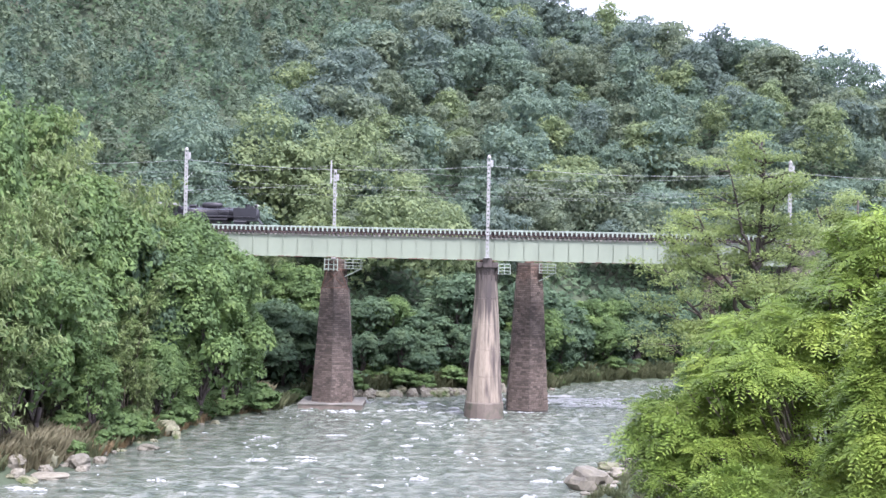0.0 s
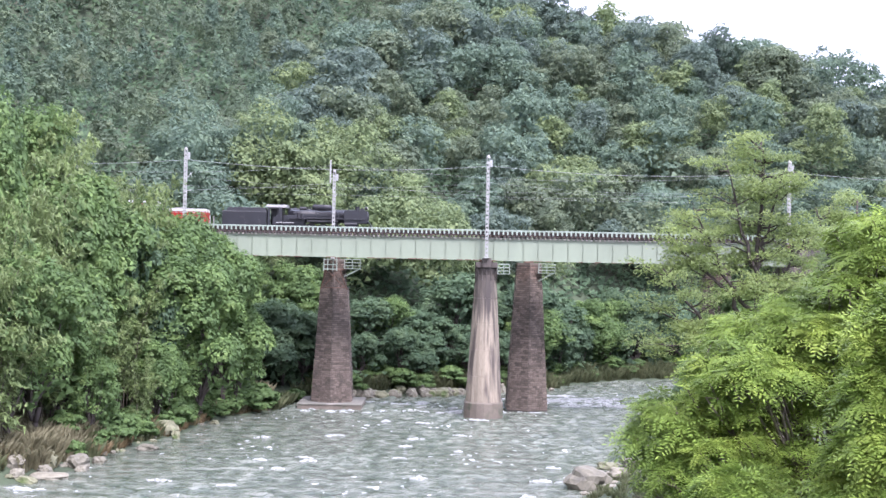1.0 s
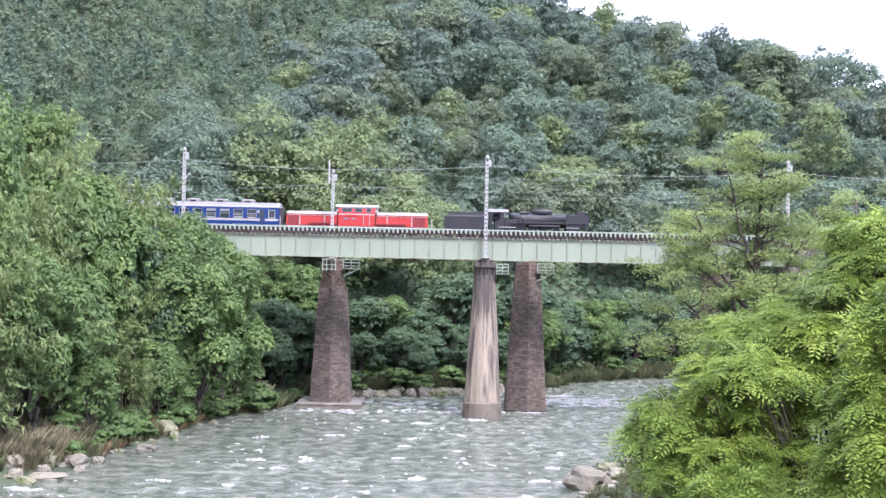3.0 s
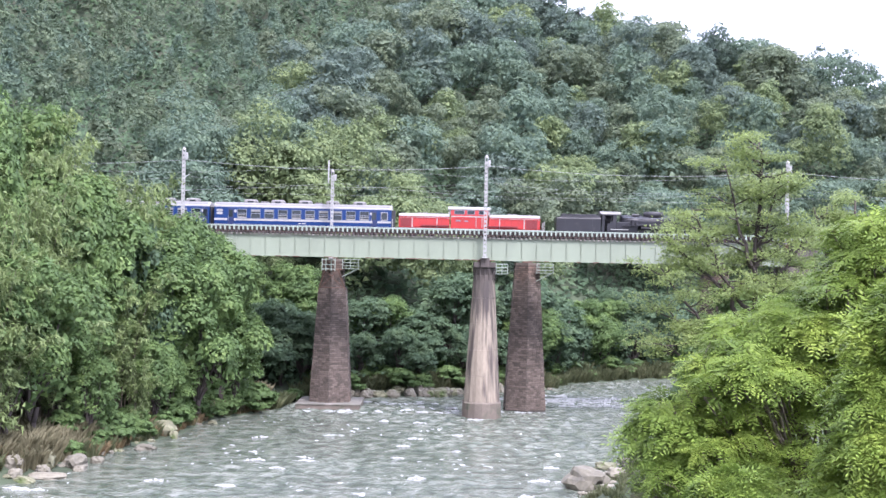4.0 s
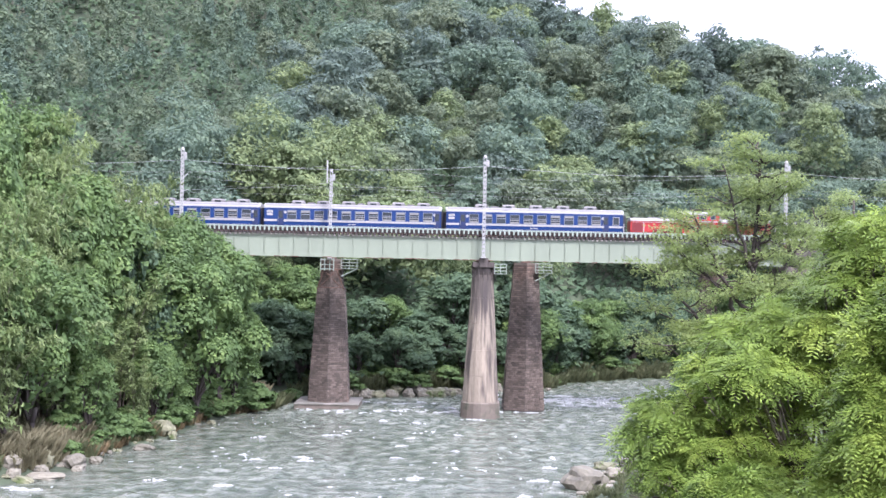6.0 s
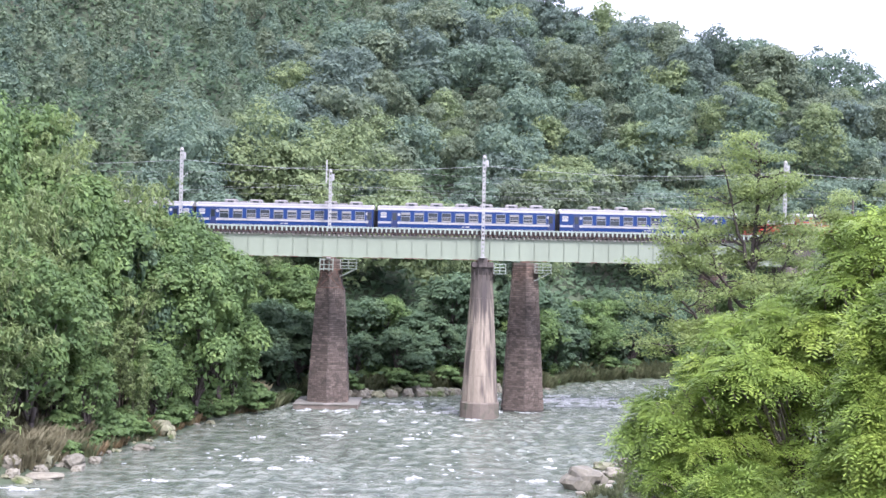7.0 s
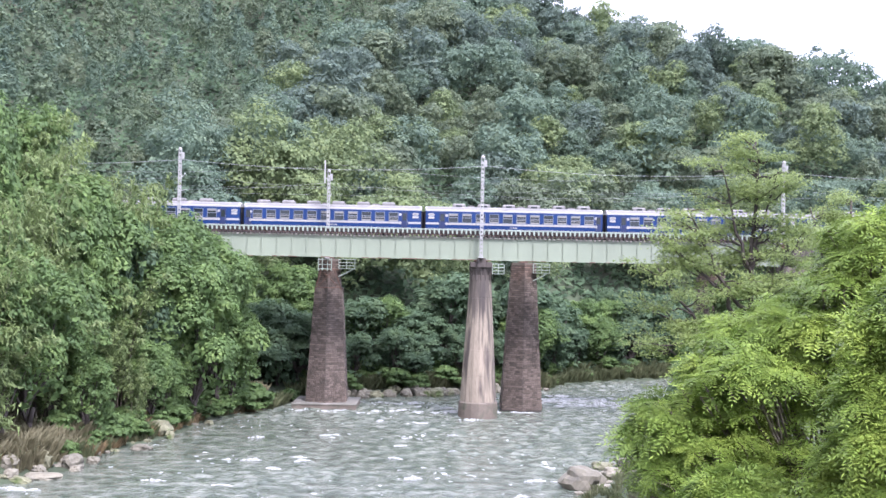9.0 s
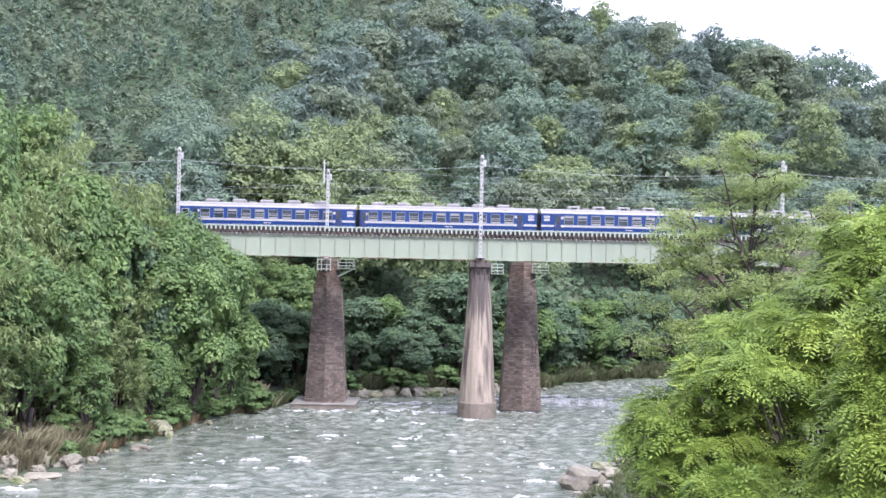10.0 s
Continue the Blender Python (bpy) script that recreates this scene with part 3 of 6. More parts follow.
def bamboo_clump(name, seed, label, culms=17, tall=12.5):
    """Arching culms with drooping, feathery sprays along their upper parts."""
    rng = np.random.default_rng(seed)
    ob, rows = thing(name, label, "bamboo"), []
    for i in range(culms):
        turn = 2.4 * i + rng.normal() * 0.3
        out = np.array([math.cos(turn), math.sin(turn), 0])
        root, h, lean = out * rng.uniform(0.1, 1.0), tall * rng.uniform(0.5, 1.0), rng.uniform(1.2, 4.2)
        at = lambda s: root + out * lean * s ** 2.2 + np.array([0, 0, h * (s - 0.2 * s ** 4) - 0.4 * (1 - s)])
        pts = [at(k / 7) for k in range(8)]
        loops = [[tuple(p + 0.06 * (1 - k / 8) * np.array([math.cos(a), math.sin(a), 0])) for a in (0, 1.257, 2.513, 3.77, 5.027)] for k, p in enumerate(pts)]
        part("cane", Shape().rings(loops), BARK, ob, smooth=True)
        for s in np.linspace(0.16, 1.0, 24) ** 0.75:
            n, side = 18, rng.uniform(0, 6.28)
            away = unit(out * 0.5 + np.array([math.cos(side), math.sin(side), 0.1]))
            reach = rng.uniform(0.4, 1.5) * (1.1 - 0.45 * s)
            k = rng.uniform(0.1, 1.0, (n, 1))
            p = at(s) + away * reach * k + np.array([0, 0, 0.25]) * k - np.array([0, 0, 0.55]) * k * k * reach + rng.normal(size=(n, 3)) * np.array([0.16, 0.16, 0.09])
            t = unit(away * 0.9 + rng.normal(size=(n, 3)) * 0.55 + np.array([0, 0, -0.45]))
            nrm = unit(np.array([0, 0, 1.0]) + away * 0.4 + rng.normal(size=(n, 3)) * 0.3)
            b = unit(np.cross(nrm, t))
            ln = rng.uniform(0.26, 0.5, (n, 1))
            rows.append(np.stack([p + b * ln * 0.2, p - b * ln * 0.2, p + t * ln], 1))
    part("foliage", quads_mesh("foliage", np.concatenate(rows), [LEAF_BAMBOO]), LEAF_BAMBOO, ob)
    return ob


def ridge_pine(name, seed, tall, wide, tiers, label):
    """A ridge tree with a bare stem and open, flat tiers of needles that let the sky through."""
    rng, wood, rows = np.random.default_rng(seed), Shape(), []
    ob = thing(name, label, "tree")
    limb(wood, rng, (0, 0, -1), (rng.normal() * 0.3, 0, tall), 0.22, 0.05, 6, 0.02)
    for k in range(tiers):
        h = 0.35 + 0.65 * (k + 1) / tiers
        for j in range(3):
            turn, reach = rng.uniform(0, 6.28), wide * (1.15 - 0.85 * h) * rng.uniform(0.6, 1.25) + 0.5
            c = np.array([math.cos(turn) * reach, math.sin(turn) * reach, tall * h + rng.uniform(-0.2, 0.5)])
            limb(wood, rng, (0, 0, tall * h - 0.5), tuple(c), 0.11, 0.06, 3, 0.05)
            n = int(rng.integers(110, 190))
            p = c * np.array([0.8, 0.8, 1]) + rng.normal(size=(n, 3)) * np.array([0.75, 0.75, 0.42])
            rows.append(leaf_tris(rng, p, unit(np.array([0, -0.3, 0.8]) + rng.normal(size=(n, 3)) * 0.5), 0.42, 0.6))
    part("trunk", wood, BARK_DARK, ob, smooth=True)
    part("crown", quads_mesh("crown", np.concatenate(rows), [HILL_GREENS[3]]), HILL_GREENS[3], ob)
    return ob


rng = np.random.default_rng(31)
pines = [ridge_pine("ridge_pine", 41, 13.0, 4.2, 6, "open dark pine standing on the ridge against the sky"),
         ridge_pine("ridge_pine", 42, 11.0, 5.0, 5, "spreading open pine on the ridge against the sky"),
         ridge_pine("ridge_pine", 43, 15.0, 3.4, 8, "tall slender ridge tree against the sky")]
for i, (az, kind, k) in enumerate(((0.104, 2, 1.05), (0.112, 0, 0.9), (0.128, 0, 1.0), (0.150, 1, 0.9), (0.172, 1, 1.1), (0.181, 0, 1.0), (0.196, 1, 1.0), (0.211, 0, 1.15), (0.222, 1, 0.9), (0.236, 1, 1.15),
                                  (0.243, 0, 0.9), (0.262, 1, 1.15), (0.270, 0, 1.0), (0.291, 0, 0.95), (0.302, 1, 0.8), (0.330, 1, 1.0), (0.342, 0, 0.75))):
    ys = np.arange(230, 420, 2.0)
    y = float(ys[np.argmax((height(az * ys, ys) + 9 - EYE[2]) / ys)])
    at = pose(az * y, y, float(height(az * y, y)) - 0.3, 0, 0, rng.uniform(0, 360)) @ Matrix.Diagonal((k, k, k, 1))
    if i in (0, 1, 3):
        pines[kind].matrix_basis = at
        tagged(pines[kind], group="ridge trees")
    else:
        tagged(copy_thing(pines[kind], at), group="ridge trees")


# ---- the two railway bridges ----
JOINT, SPAN_LEFT, SPAN_RIGHT = 4.85, -28.4, 38.1
STIFF_STEP = 1.645


def plate_girder(x0, x1, yc, z0, z1, gauge, label, stiff=True, material=GIRDER_GREEN):
    """A span of two riveted plate girders with flanges, stiffeners and cross frames."""
    ob = thing("plate_girder_span", label, "bridge span", pose(x0, yc, z0), "bridge spans")
    ln, h = x1 - x0, z1 - z0
    stiffener = Shape().box(-0.03, 0.03, -0.11, 0.0, 0.06, h - 0.06).box(-0.1, 0.1, -0.02, 0, 0.06, h - 0.06).mesh("stiffener", material)
    for side in (-1, 1):
        y = side * gauge / 2
        part("web", Shape().box(0.04, ln - 0.04, y - 0.012, y + 0.012, 0.03, h - 0.03), material, ob)
        part("top_flange", Shape().box(0.03, ln - 0.03, y - 0.2, y + 0.2, h - 0.05, h, 0.008), material, ob)
        part("bottom_flange", Shape().box(0.03, ln - 0.03, y - 0.22, y + 0.22, 0, 0.06, 0.008), material, ob, "bottom flange with rust along its edge")
        rust = Shape()
        rng = np.random.default_rng(int(abs(x0) * 10))
        for x in np.arange(0.3, ln - 0.8, 0.9):
            if rng.random() < 0.55:
                rust.box(x, x + rng.uniform(0.4, 1.1), *sorted((y + side * 0.215, y + side * 0.228)), -0.012, rng.uniform(0.03, 0.075))
        tagged(part("rust_edge", rust, RUST, ob), kind="stuff")
        if stiff:
            xs = [k for k in np.arange(STIFF_STEP / 2, ln, STIFF_STEP)]
            for x in xs:
                part("stiffener", stiffener, material, ob, at=pose(x, y + side * 0.012, 0, 0, 0, 0 if side < 0 else 180))
    for x in np.arange(0.5, ln, 3.29):
        part("cross_frame", Shape().tube((x, -gauge / 2, 0.2), (x, gauge / 2, h - 0.2), 0.05, n=6).tube((x, gauge / 2, 0.2), (x, -gauge / 2, h - 0.2), 0.05, n=6), material, ob)
    return ob


def rail_profile(shape, x0, x1, y, z):
    shape.box(x0, x1, y - 0.06, y + 0.06, z, z + 0.02).box(x0, x1, y - 0.01, y + 0.01, z + 0.02, z + 0.11).box(x0, x1, y - 0.035, y + 0.035, z + 0.11, z + 0.15)
    return shape


def railway_track(x0, x1, yc, z, label, near_side):
    """Timber sleepers across the girders, two rails, guard timbers and a toe rail along the edge."""
    ob = thing("railway_track", label, "track", pose(0, yc, z), "tracks")
    rng = random.Random(3)
    sl = Shape().box(-0.1, 0.1, -1.35, 1.35, 0, 0.24, 0.015).mesh("sleeper", SLEEPER)
    end = Shape().box(-0.09, 0.09, -0.03, 0.0, -0.17, -0.02, 0.01).mesh("sleeper_clip", SLEEPER_END)
    n = int((x1 - x0) / 0.5)
    for i in range(n):
        x = x0 + 0.25 + i * 0.5
        part("sleeper", sl, SLEEPER, ob, at=pose(x, rng.uniform(-0.04, 0.04), rng.uniform(-0.012, 0.012), 0, 0, rng.uniform(-1, 1)))
        if near_side:
            part("sleeper_clip", end, SLEEPER_END, ob, "bleached timber end", at=pose(x + 0.2 + rng.uniform(-0.03, 0.03), -1.22, rng.uniform(-0.02, 0.02), 0, rng.uniform(-14, 14), 0))
    for y in (-0.5335, 0.5335):
        part("rail", rail_profile(Shape(), x0, x1, y, 0.24), RUST, ob)
        part("guard_rail", rail_profile(Shape(), x0, x1, y * 0.68, 0.24), RUST, ob)
    # Near timber is raised: an added dark board to darken gaps behind the posts.
    part("guard_timber", Shape().box(x0, x1, -1.18, -1.03, 0.245, 0.66 if near_side else 0.38, 0.01), SLEEPER, ob)
    part("guard_timber", Shape().box(x0, x1, 1.03, 1.18, 0.245, 0.38, 0.01), SLEEPER, ob)
    return ob


def toe_rail(x0, x1, y, z, step=0.5):
    """The pale steel edge beam of the walkway, on short posts."""
    ob = thing("walkway_edge_rail", "pale green steel edge rail on short posts along the bridge deck", "railing", pose(0, y, z))
    x = x0
    while x < x1 - 1:
        e = min(x + 11.1, x1)
        part("edge_beam", Shape().box(x + 0.01, e - 0.01, -0.05, 0.05, 0.34, 0.47, 0.012), RAIL_PAINT, ob)
        x = e
    post = Shape().box(-0.085, 0.085, -0.04, 0.04, -0.02, 0.34).box(-0.06, 0.06, -0.03, 0.3, -0.06, -0.02).mesh("post", RAIL_PAINT)
    rng = random.Random(8)
    for i in range(int((x1 - x0) / step)):
        part("post", post, RAIL_PAINT, ob, at=pose(x0 + 0.2 + i * step, 0, 0, 0, rng.uniform(-4, 4), 0))
    return ob


plate_girder(SPAN_LEFT, JOINT - 0.04, RAIL_NEAR, 17.4, 19.9, 2.0, "pale green riveted plate girder span on a concrete pier")
plate_girder(JOINT + 0.04, SPAN_RIGHT, RAIL_NEAR, 17.38, 19.88, 2.0, "pale green riveted plate girder span reaching the wooded bank")
railway_track(-32.0, 42.0, RAIL_NEAR, 19.905, "empty railway track on dark timber sleepers over the near girders", True)
toe_rail(-32.0, 42.0, RAIL_NEAR - 1.42, 20.3)
for x in (-34.9, -12.5, 9.9, 32.3):
    plate_girder(x + 0.04, x + 22.36, RAIL_FAR, 17.55, 19.5, 1.7, "green plate girder span of the older bridge on brick piers", stiff=False)
railway_track(-40.0, 56.0, RAIL_FAR, 19.555, "railway track on the older bridge under the passing train", False)


def rounded_loop(w, ln, z, yc=0.0, n=9):
    """A plan with half-round ends along y."""
    r, pts = w / 2, []
    for i in range(n):
        a = math.pi * i / (n - 1)
        pts.append((-r * math.cos(a) * -1, yc + ln / 2 - r + r * math.sin(a), z))
    for i in range(n):
        a = math.pi * i / (n - 1)
        pts.append((-r * math.cos(a), yc - ln / 2 + r - r * math.sin(a), z))
    return pts


def concrete_pier(x, yc):
    ob = thing("concrete_pier", "tapered concrete bridge pier, streaked with rust and damp", "bridge pier", pose(x, yc, 0))
    lifts = [1.75, 4.6, 7.5, 10.4, 13.2, 15.75]
    for a, b in zip(lifts, lifts[1:]):
        wa, wb = [3.98 - (z - 1.75) * (3.98 - 2.32) / 14.0 for z in (a, b)]
        part("shaft", Shape().rings([rounded_loop(wa, wa + 1.5, a + 0.012), rounded_loop(wa, wa + 1.5, a + 0.02), rounded_loop(wb, wb + 1.5, b - 0.03), rounded_loop(wb - 0.05, wb + 1.45, b)]), CONCRETE, ob, smooth=False)
    part("base", Shape().rings([rounded_loop(4.5, 6.0, -1.7), rounded_loop(4.26, 5.8, 1.62), rounded_loop(4.08, 5.6, 1.76)]), CONCRETE_DARK, ob, "wet, moss-stained concrete base in the river")
    part("neck", Shape().rings([rounded_loop(2.2, 3.7, 15.74), rounded_loop(2.3, 3.8, 16.0), rounded_loop(2.5, 4.0, 16.35), rounded_loop(2.5, 4.0, 16.6)]), DARK_STONE, ob, "dark collar")
    part("cap", Shape().box(-1.2, -0.5, -2.05, 2.05, 16.6, 17.2, 0.04).box(0.5, 1.2, -2.05, 2.05, 16.6, 17.2, 0.04).box(-0.5, 0.5, -2.3, 2.0, 16.6, 17.65, 0.04), DARK_STONE, ob, "dark bearing blocks")
    for k in range(7):
        a = math.pi * (k + 0.5) / 7
        part("rib", Shape().box(-0.07, 0.07, -0.1, 0.1, 15.2, 16.5, 0.03), DARK_STONE, ob, at=pose(-1.17 * math.cos(a), -0.75 - 1.17 * math.sin(a), 0, 0, 0, 90 - math.degrees(a)))
    for y in (-1.0, 1.0):
        for k in (-0.45, 0.45):
            part("bearing", Shape().box(k - 0.28, k + 0.28, y - 0.25, y + 0.25, 17.2, 17.385, 0.02), RUST, ob)
    return ob


concrete_pier(4.93, RAIL_NEAR + 0.55)


def nose_loop(w, ln, cut, z):
    return [(0, -ln / 2, z), (w / 2, -ln / 2 + cut, z), (w / 2, ln / 2 - cut, z), (0, ln / 2, z), (-w / 2, ln / 2 - cut, z), (-w / 2, -ln / 2 + cut, z)]


BLOCK = Shape().box(-0.5, 0.5, -1.0, 0.0, 0.0, 1.0).mesh("brick", BRICK)


def brick_pier(x, yc, top, label, plinth, x_lean=0.0):
    """A battered pier with pointed noses: a mortar core, and courses of brick set a little proud of it."""
    ob = thing("brick_pier", label, "bridge pier", pose(x, yc, 0), "brick piers")
    w = lambda z: 4.66 - z * (4.66 - 2.7) / 17.2 - (0.5 if plinth and z > 13.85 else 0)
    ln = lambda z: 6.2 - z * 1.6 / 17.2
    cut = 1.15
    part("core", Shape().rings([nose_loop(w(z), ln(z), cut, z) for z in (-1.6, 4, 9, 13.8, 13.9, top)]), MORTAR, ob)
    rng = random.Random(int(x * 7))
    rest, singles, z, row = Shape(), 0, 0.2, 0
    while z < top - 0.2:
        h = rng.uniform(0.22, 0.26)
        loop = nose_loop(w(z), ln(z), cut, z)
        for k in (5, 0, 4, 1):
            a, b = Vector(loop[k]), Vector(loop[(k + 1) % 6])
            d = b - a
            side = d.length
            d.normalize()
            out = Vector((d.y, -d.x, 0))
            s = -(0.24 if row % 2 else 0.0)
            while s < side - 0.08:
                e = s + rng.uniform(0.4, 0.58)
                if side - e < 0.25:
                    e = side
                p, q = max(s, 0) + 0.025, min(e, side) - 0.025
                s = e
                if q - p < 0.1:
                    continue
                c = a + d * (p + q) / 2 + out * rng.uniform(0.03, 0.09)
                m = Matrix(((d.x, -out.x * -1, 0, c.x), (d.y, out.y, 0, c.y), (0, 0, 1, z), (0, 0, 0, 1))) @ Matrix.Diagonal((q - p, 0.3, h - 0.04, 1))
                if singles < 300 and k in (5, 0):
                    part("brick", BLOCK, BRICK, ob, at=m)
                    singles += 1
                else:
                    rest.add([m @ Vector(v) for v in [(i, j, k2) for i in (-0.5, 0.5) for j in (-1, 0) for k2 in (0, 1)]],
                             [(0, 1, 3, 2), (4, 6, 7, 5), (0, 4, 5, 1), (2, 3, 7, 6), (0, 2, 6, 4), (1, 5, 7, 3)])
        z += h
        row += 1
    tagged(part("brickwork", rest, BRICK_JOINED, ob), kind="stuff")
    part("capstone", Shape().rings([nose_loop(w(top) + 0.16, ln(top) + 0.16, cut, top - 0.3), nose_loop(w(top) + 0.16, ln(top) + 0.16, cut, top)]), CONCRETE_DARK, ob)
    for y in (-0.85, 0.85):
        part("bearing", Shape().box(-0.5, 0.5, y - 0.25, y + 0.25, top, top + 0.3, 0.02), RUST, ob)
    if plinth:
        slab = lambda k, z: [(-k, -k - 0.4, z), (k, -k - 0.4, z), (k, k + 0.3, z), (-k, k + 0.3, z)]
        part("footing", Shape().rings([slab(3.72, -1.6), slab(3.66, 0.5)]), CONCRETE_DARK, ob, "darker side of the footing below its slab")
        part("footing_slab", Shape().rings([slab(3.74, 0.504), slab(3.74, 0.6), slab(3.66, 0.66)]), CONCRETE_PALE, ob, "pale concrete footing at the waterline")
        for z in (13.9, 16.0):
            rim = nose_loop(w(z) + 0.14, ln(z) + 0.14, cut, z)
            for a, b in zip(rim, rim[1:] + rim[:1]):
                part("steel_strap", Shape().tube(a, b, 0.06, n=6), RUST, ob, "rusty steel strap round the brickwork")
        part("shoulder", Shape().rings([nose_loop(w(13.8) + 0.1, ln(13.8) + 0.1, cut, 13.7), nose_loop(w(13.8) + 0.06, ln(13.8) + 0.06, cut, 13.86), nose_loop(w(13.9) + 0.1, ln(13.9), cut, 14.0)]), DARK_STONE, ob, "dark stone shoulder")
        for k in (-1, 1):
            part("stay", Shape().tube((k * w(13.8) * 0.5, -ln(13.8) / 2 + 1.0, 13.7), (k * 0.75, -2.5, 16.0), 0.07, n=6), RUST, ob, "rusty slanting stay below the ladder cage")
            part("stay", Shape().tube((k * w(13.8) * 0.42, -ln(13.8) / 2 + 0.7, 13.9), (-k * 0.4, -2.55, 15.6), 0.05, n=6), RUST, ob, "rusty slanting stay below the ladder cage")
    return ob


brick_pier(-12.55, RAIL_FAR, 17.25, "tall dark brick bridge pier with a pale concrete footing", True)
brick_pier(10.2, RAIL_FAR, 17.25, "tall dark brick bridge pier standing in the rapids", False)
brick_pier(32.3, RAIL_FAR, 17.25, "dark brick bridge pier behind the trees on the bank", False)


def platform(x, y, z, w, deep, label, brace=True):
    """A small inspection platform with a three-bar rail, hung at a pier's head."""
    ob = thing("inspection_platform", label, "platform", pose(x, y, z), "inspection platforms")
    part("floor", Shape().box(0, w, 0, deep, -0.05, 0.0), RAIL_PAINT, ob)
    for k in (0.03, w * 0.5, w - 0.03):
        part("post", Shape().box(k - 0.035, k + 0.035, 0, 0.07, 0, 1.1), RAIL_PAINT, ob)
    for h in (0.32, 0.68, 1.06):
        part("bar", Shape().box(0, w, 0, 0.06, h - 0.04, h + 0.04), RAIL_PAINT, ob)
        part("bar", Shape().box(w - 0.06, w, 0.07, deep, h - 0.04, h + 0.04), RAIL_PAINT, ob)
    if brace:
        for yy in (0.1, deep - 0.1):
            part("brace", Shape().tube((w - 0.15, yy, -0.03), (0.0, yy, -0.95), 0.045, n=6), RAIL_PAINT, ob)
    return ob


platform(6.15, RAIL_NEAR - 1.4, 15.95, 1.35, 2.6, "white railed inspection platform beside the concrete pier", False)
platform(11.2, RAIL_FAR - 2.2, 16.1, 1.95, 3.2, "white railed inspection platform beside a brick pier")
platform(-11.35, RAIL_FAR - 2.2, 16.15, 1.9, 3.2, "white railed inspection platform beside a brick pier")
ladder = thing("pier_ladder", "white steel ladder cage on the head of a brick pier", "ladder", pose(-12.9, RAIL_FAR - 2.6, 15.95))
for k in (-0.75, -0.3, 0.3, 0.75):
    part("upright", Shape().box(k - 0.05, k + 0.05, 0, 0.08, -0.1, 1.4), RAIL_PAINT, ladder)
for h in (0.1, 0.62, 1.2):
    part("rung", Shape().box(-0.8, 0.8, 0.02, 0.09, h - 0.05, h + 0.05), RAIL_PAINT, ladder)
part("bracket", Shape().box(-0.75, -0.6, 0.08, 0.8, 0.0, 0.1).box(0.6, 0.75, 0.08, 0.8, 0.0, 0.1), RAIL_PAINT, ladder)


def abutment(x, yc, face, label):
    ob = thing("bridge_abutment", label, "abutment", pose(x, yc, 0), "abutments")
    part("wall", Shape().box(min(0, face * 3.5), max(0, face * 3.5), -3.2, 3.2, -1, 17.35, 0.05), CONCRETE, ob)
    part("ballast_wall", Shape().box(min(face * 1.2, face * 3.5), max(face * 1.2, face * 3.5), -3.2, 3.2, 17.35, 19.85, 0.05), CONCRETE, ob)
    return ob


abutment(-27.9, RAIL_NEAR, -1, "concrete abutment of the near bridge under vines")
abutment(37.6, RAIL_NEAR, 1, "concrete abutment of the near bridge behind trees")
abutment(-34.4, RAIL_FAR, -1, "old abutment of the far bridge on the wooded bank")
abutment(54.4, RAIL_FAR, 1, "old abutment of the far bridge behind trees")


def mast(x, y, z0, z1, label, wide=0.5, extra=None):
    """A lattice mast: four angle legs with lacing plates, a cap and insulator brackets."""
    ob = thing("catenary_mast", label, "mast", pose(x, y, z0), "catenary masts")
    h, r = z1 - z0, wide / 2
    for sx in (-1, 1):
        for sy in (-1, 1):
            part("leg", Shape().box(sx * r - 0.06 * (sx > 0), sx * r + 0.06 * (sx < 0), sy * r - 0.06 * (sy > 0), sy * r + 0.06 * (sy < 0), 0, h - 0.1), STEEL_WHITE, ob)
    step_z, k = 0.46, 0
    z = 0.1
    while z < h - 0.5:
        for sy in (-1, 1):
            lace = Shape()
            y0, y1 = sorted((sy * r, sy * (r - 0.015)))
            a, b = (-r + 0.03, r - 0.03) if k % 2 else (r - 0.03, -r + 0.03)
            lace.add([(a, y0, z), (a, y0, z + 0.29), (b, y0, z + step_z), (b, y0, z + step_z - 0.29), (a, y1, z), (a, y1, z + 0.29), (b, y1, z + step_z), (b, y1, z + step_z - 0.29)],
                     [(0, 1, 2, 3), (4, 7, 6, 5), (0, 3, 7, 4), (1, 5, 6, 2), (0, 4, 5, 1), (3, 2, 6, 7)])
            part("lacing", lace, STEEL_WHITE, ob)
        z += step_z
        k += 1
    part("cap", Shape().tube((0, 0, h - 0.12), (0, 0, h + 0.02), r * 1.2, r * 1.2, 12).tube((0, 0, h + 0.02), (0, 0, h + 0.22), r * 1.1, r * 0.5, 12), CREAM, ob)
    part("foot", Shape().box(-r - 0.1, r + 0.1, -r - 0.1, r + 0.1, 0, 0.12, 0.02), STEEL_WHITE, ob)
    part("bracket", Shape().box(r, r + 0.28, -0.06, 0.06, h - 1.1, h - 0.35, 0.03), STEEL_WHITE, ob, "white insulator bracket")
    part("cantilever", Shape().tube((0, 0, h - 3.3), (0.1, 2.9, h - 2.4), 0.03, n=6).tube((0, 0, h - 4.6), (0.1, 2.9, h - 4.3), 0.03, n=6), STEEL_WHITE, ob)
    if extra:
        part("top_spike", Shape().box(-0.55, -0.38, -0.06, 0.06, h - 1.4, h + extra, 0.02).box(-0.4, 0, -0.03, 0.03, h - 0.9, h - 0.8), STEEL_WHITE, ob)
    return ob


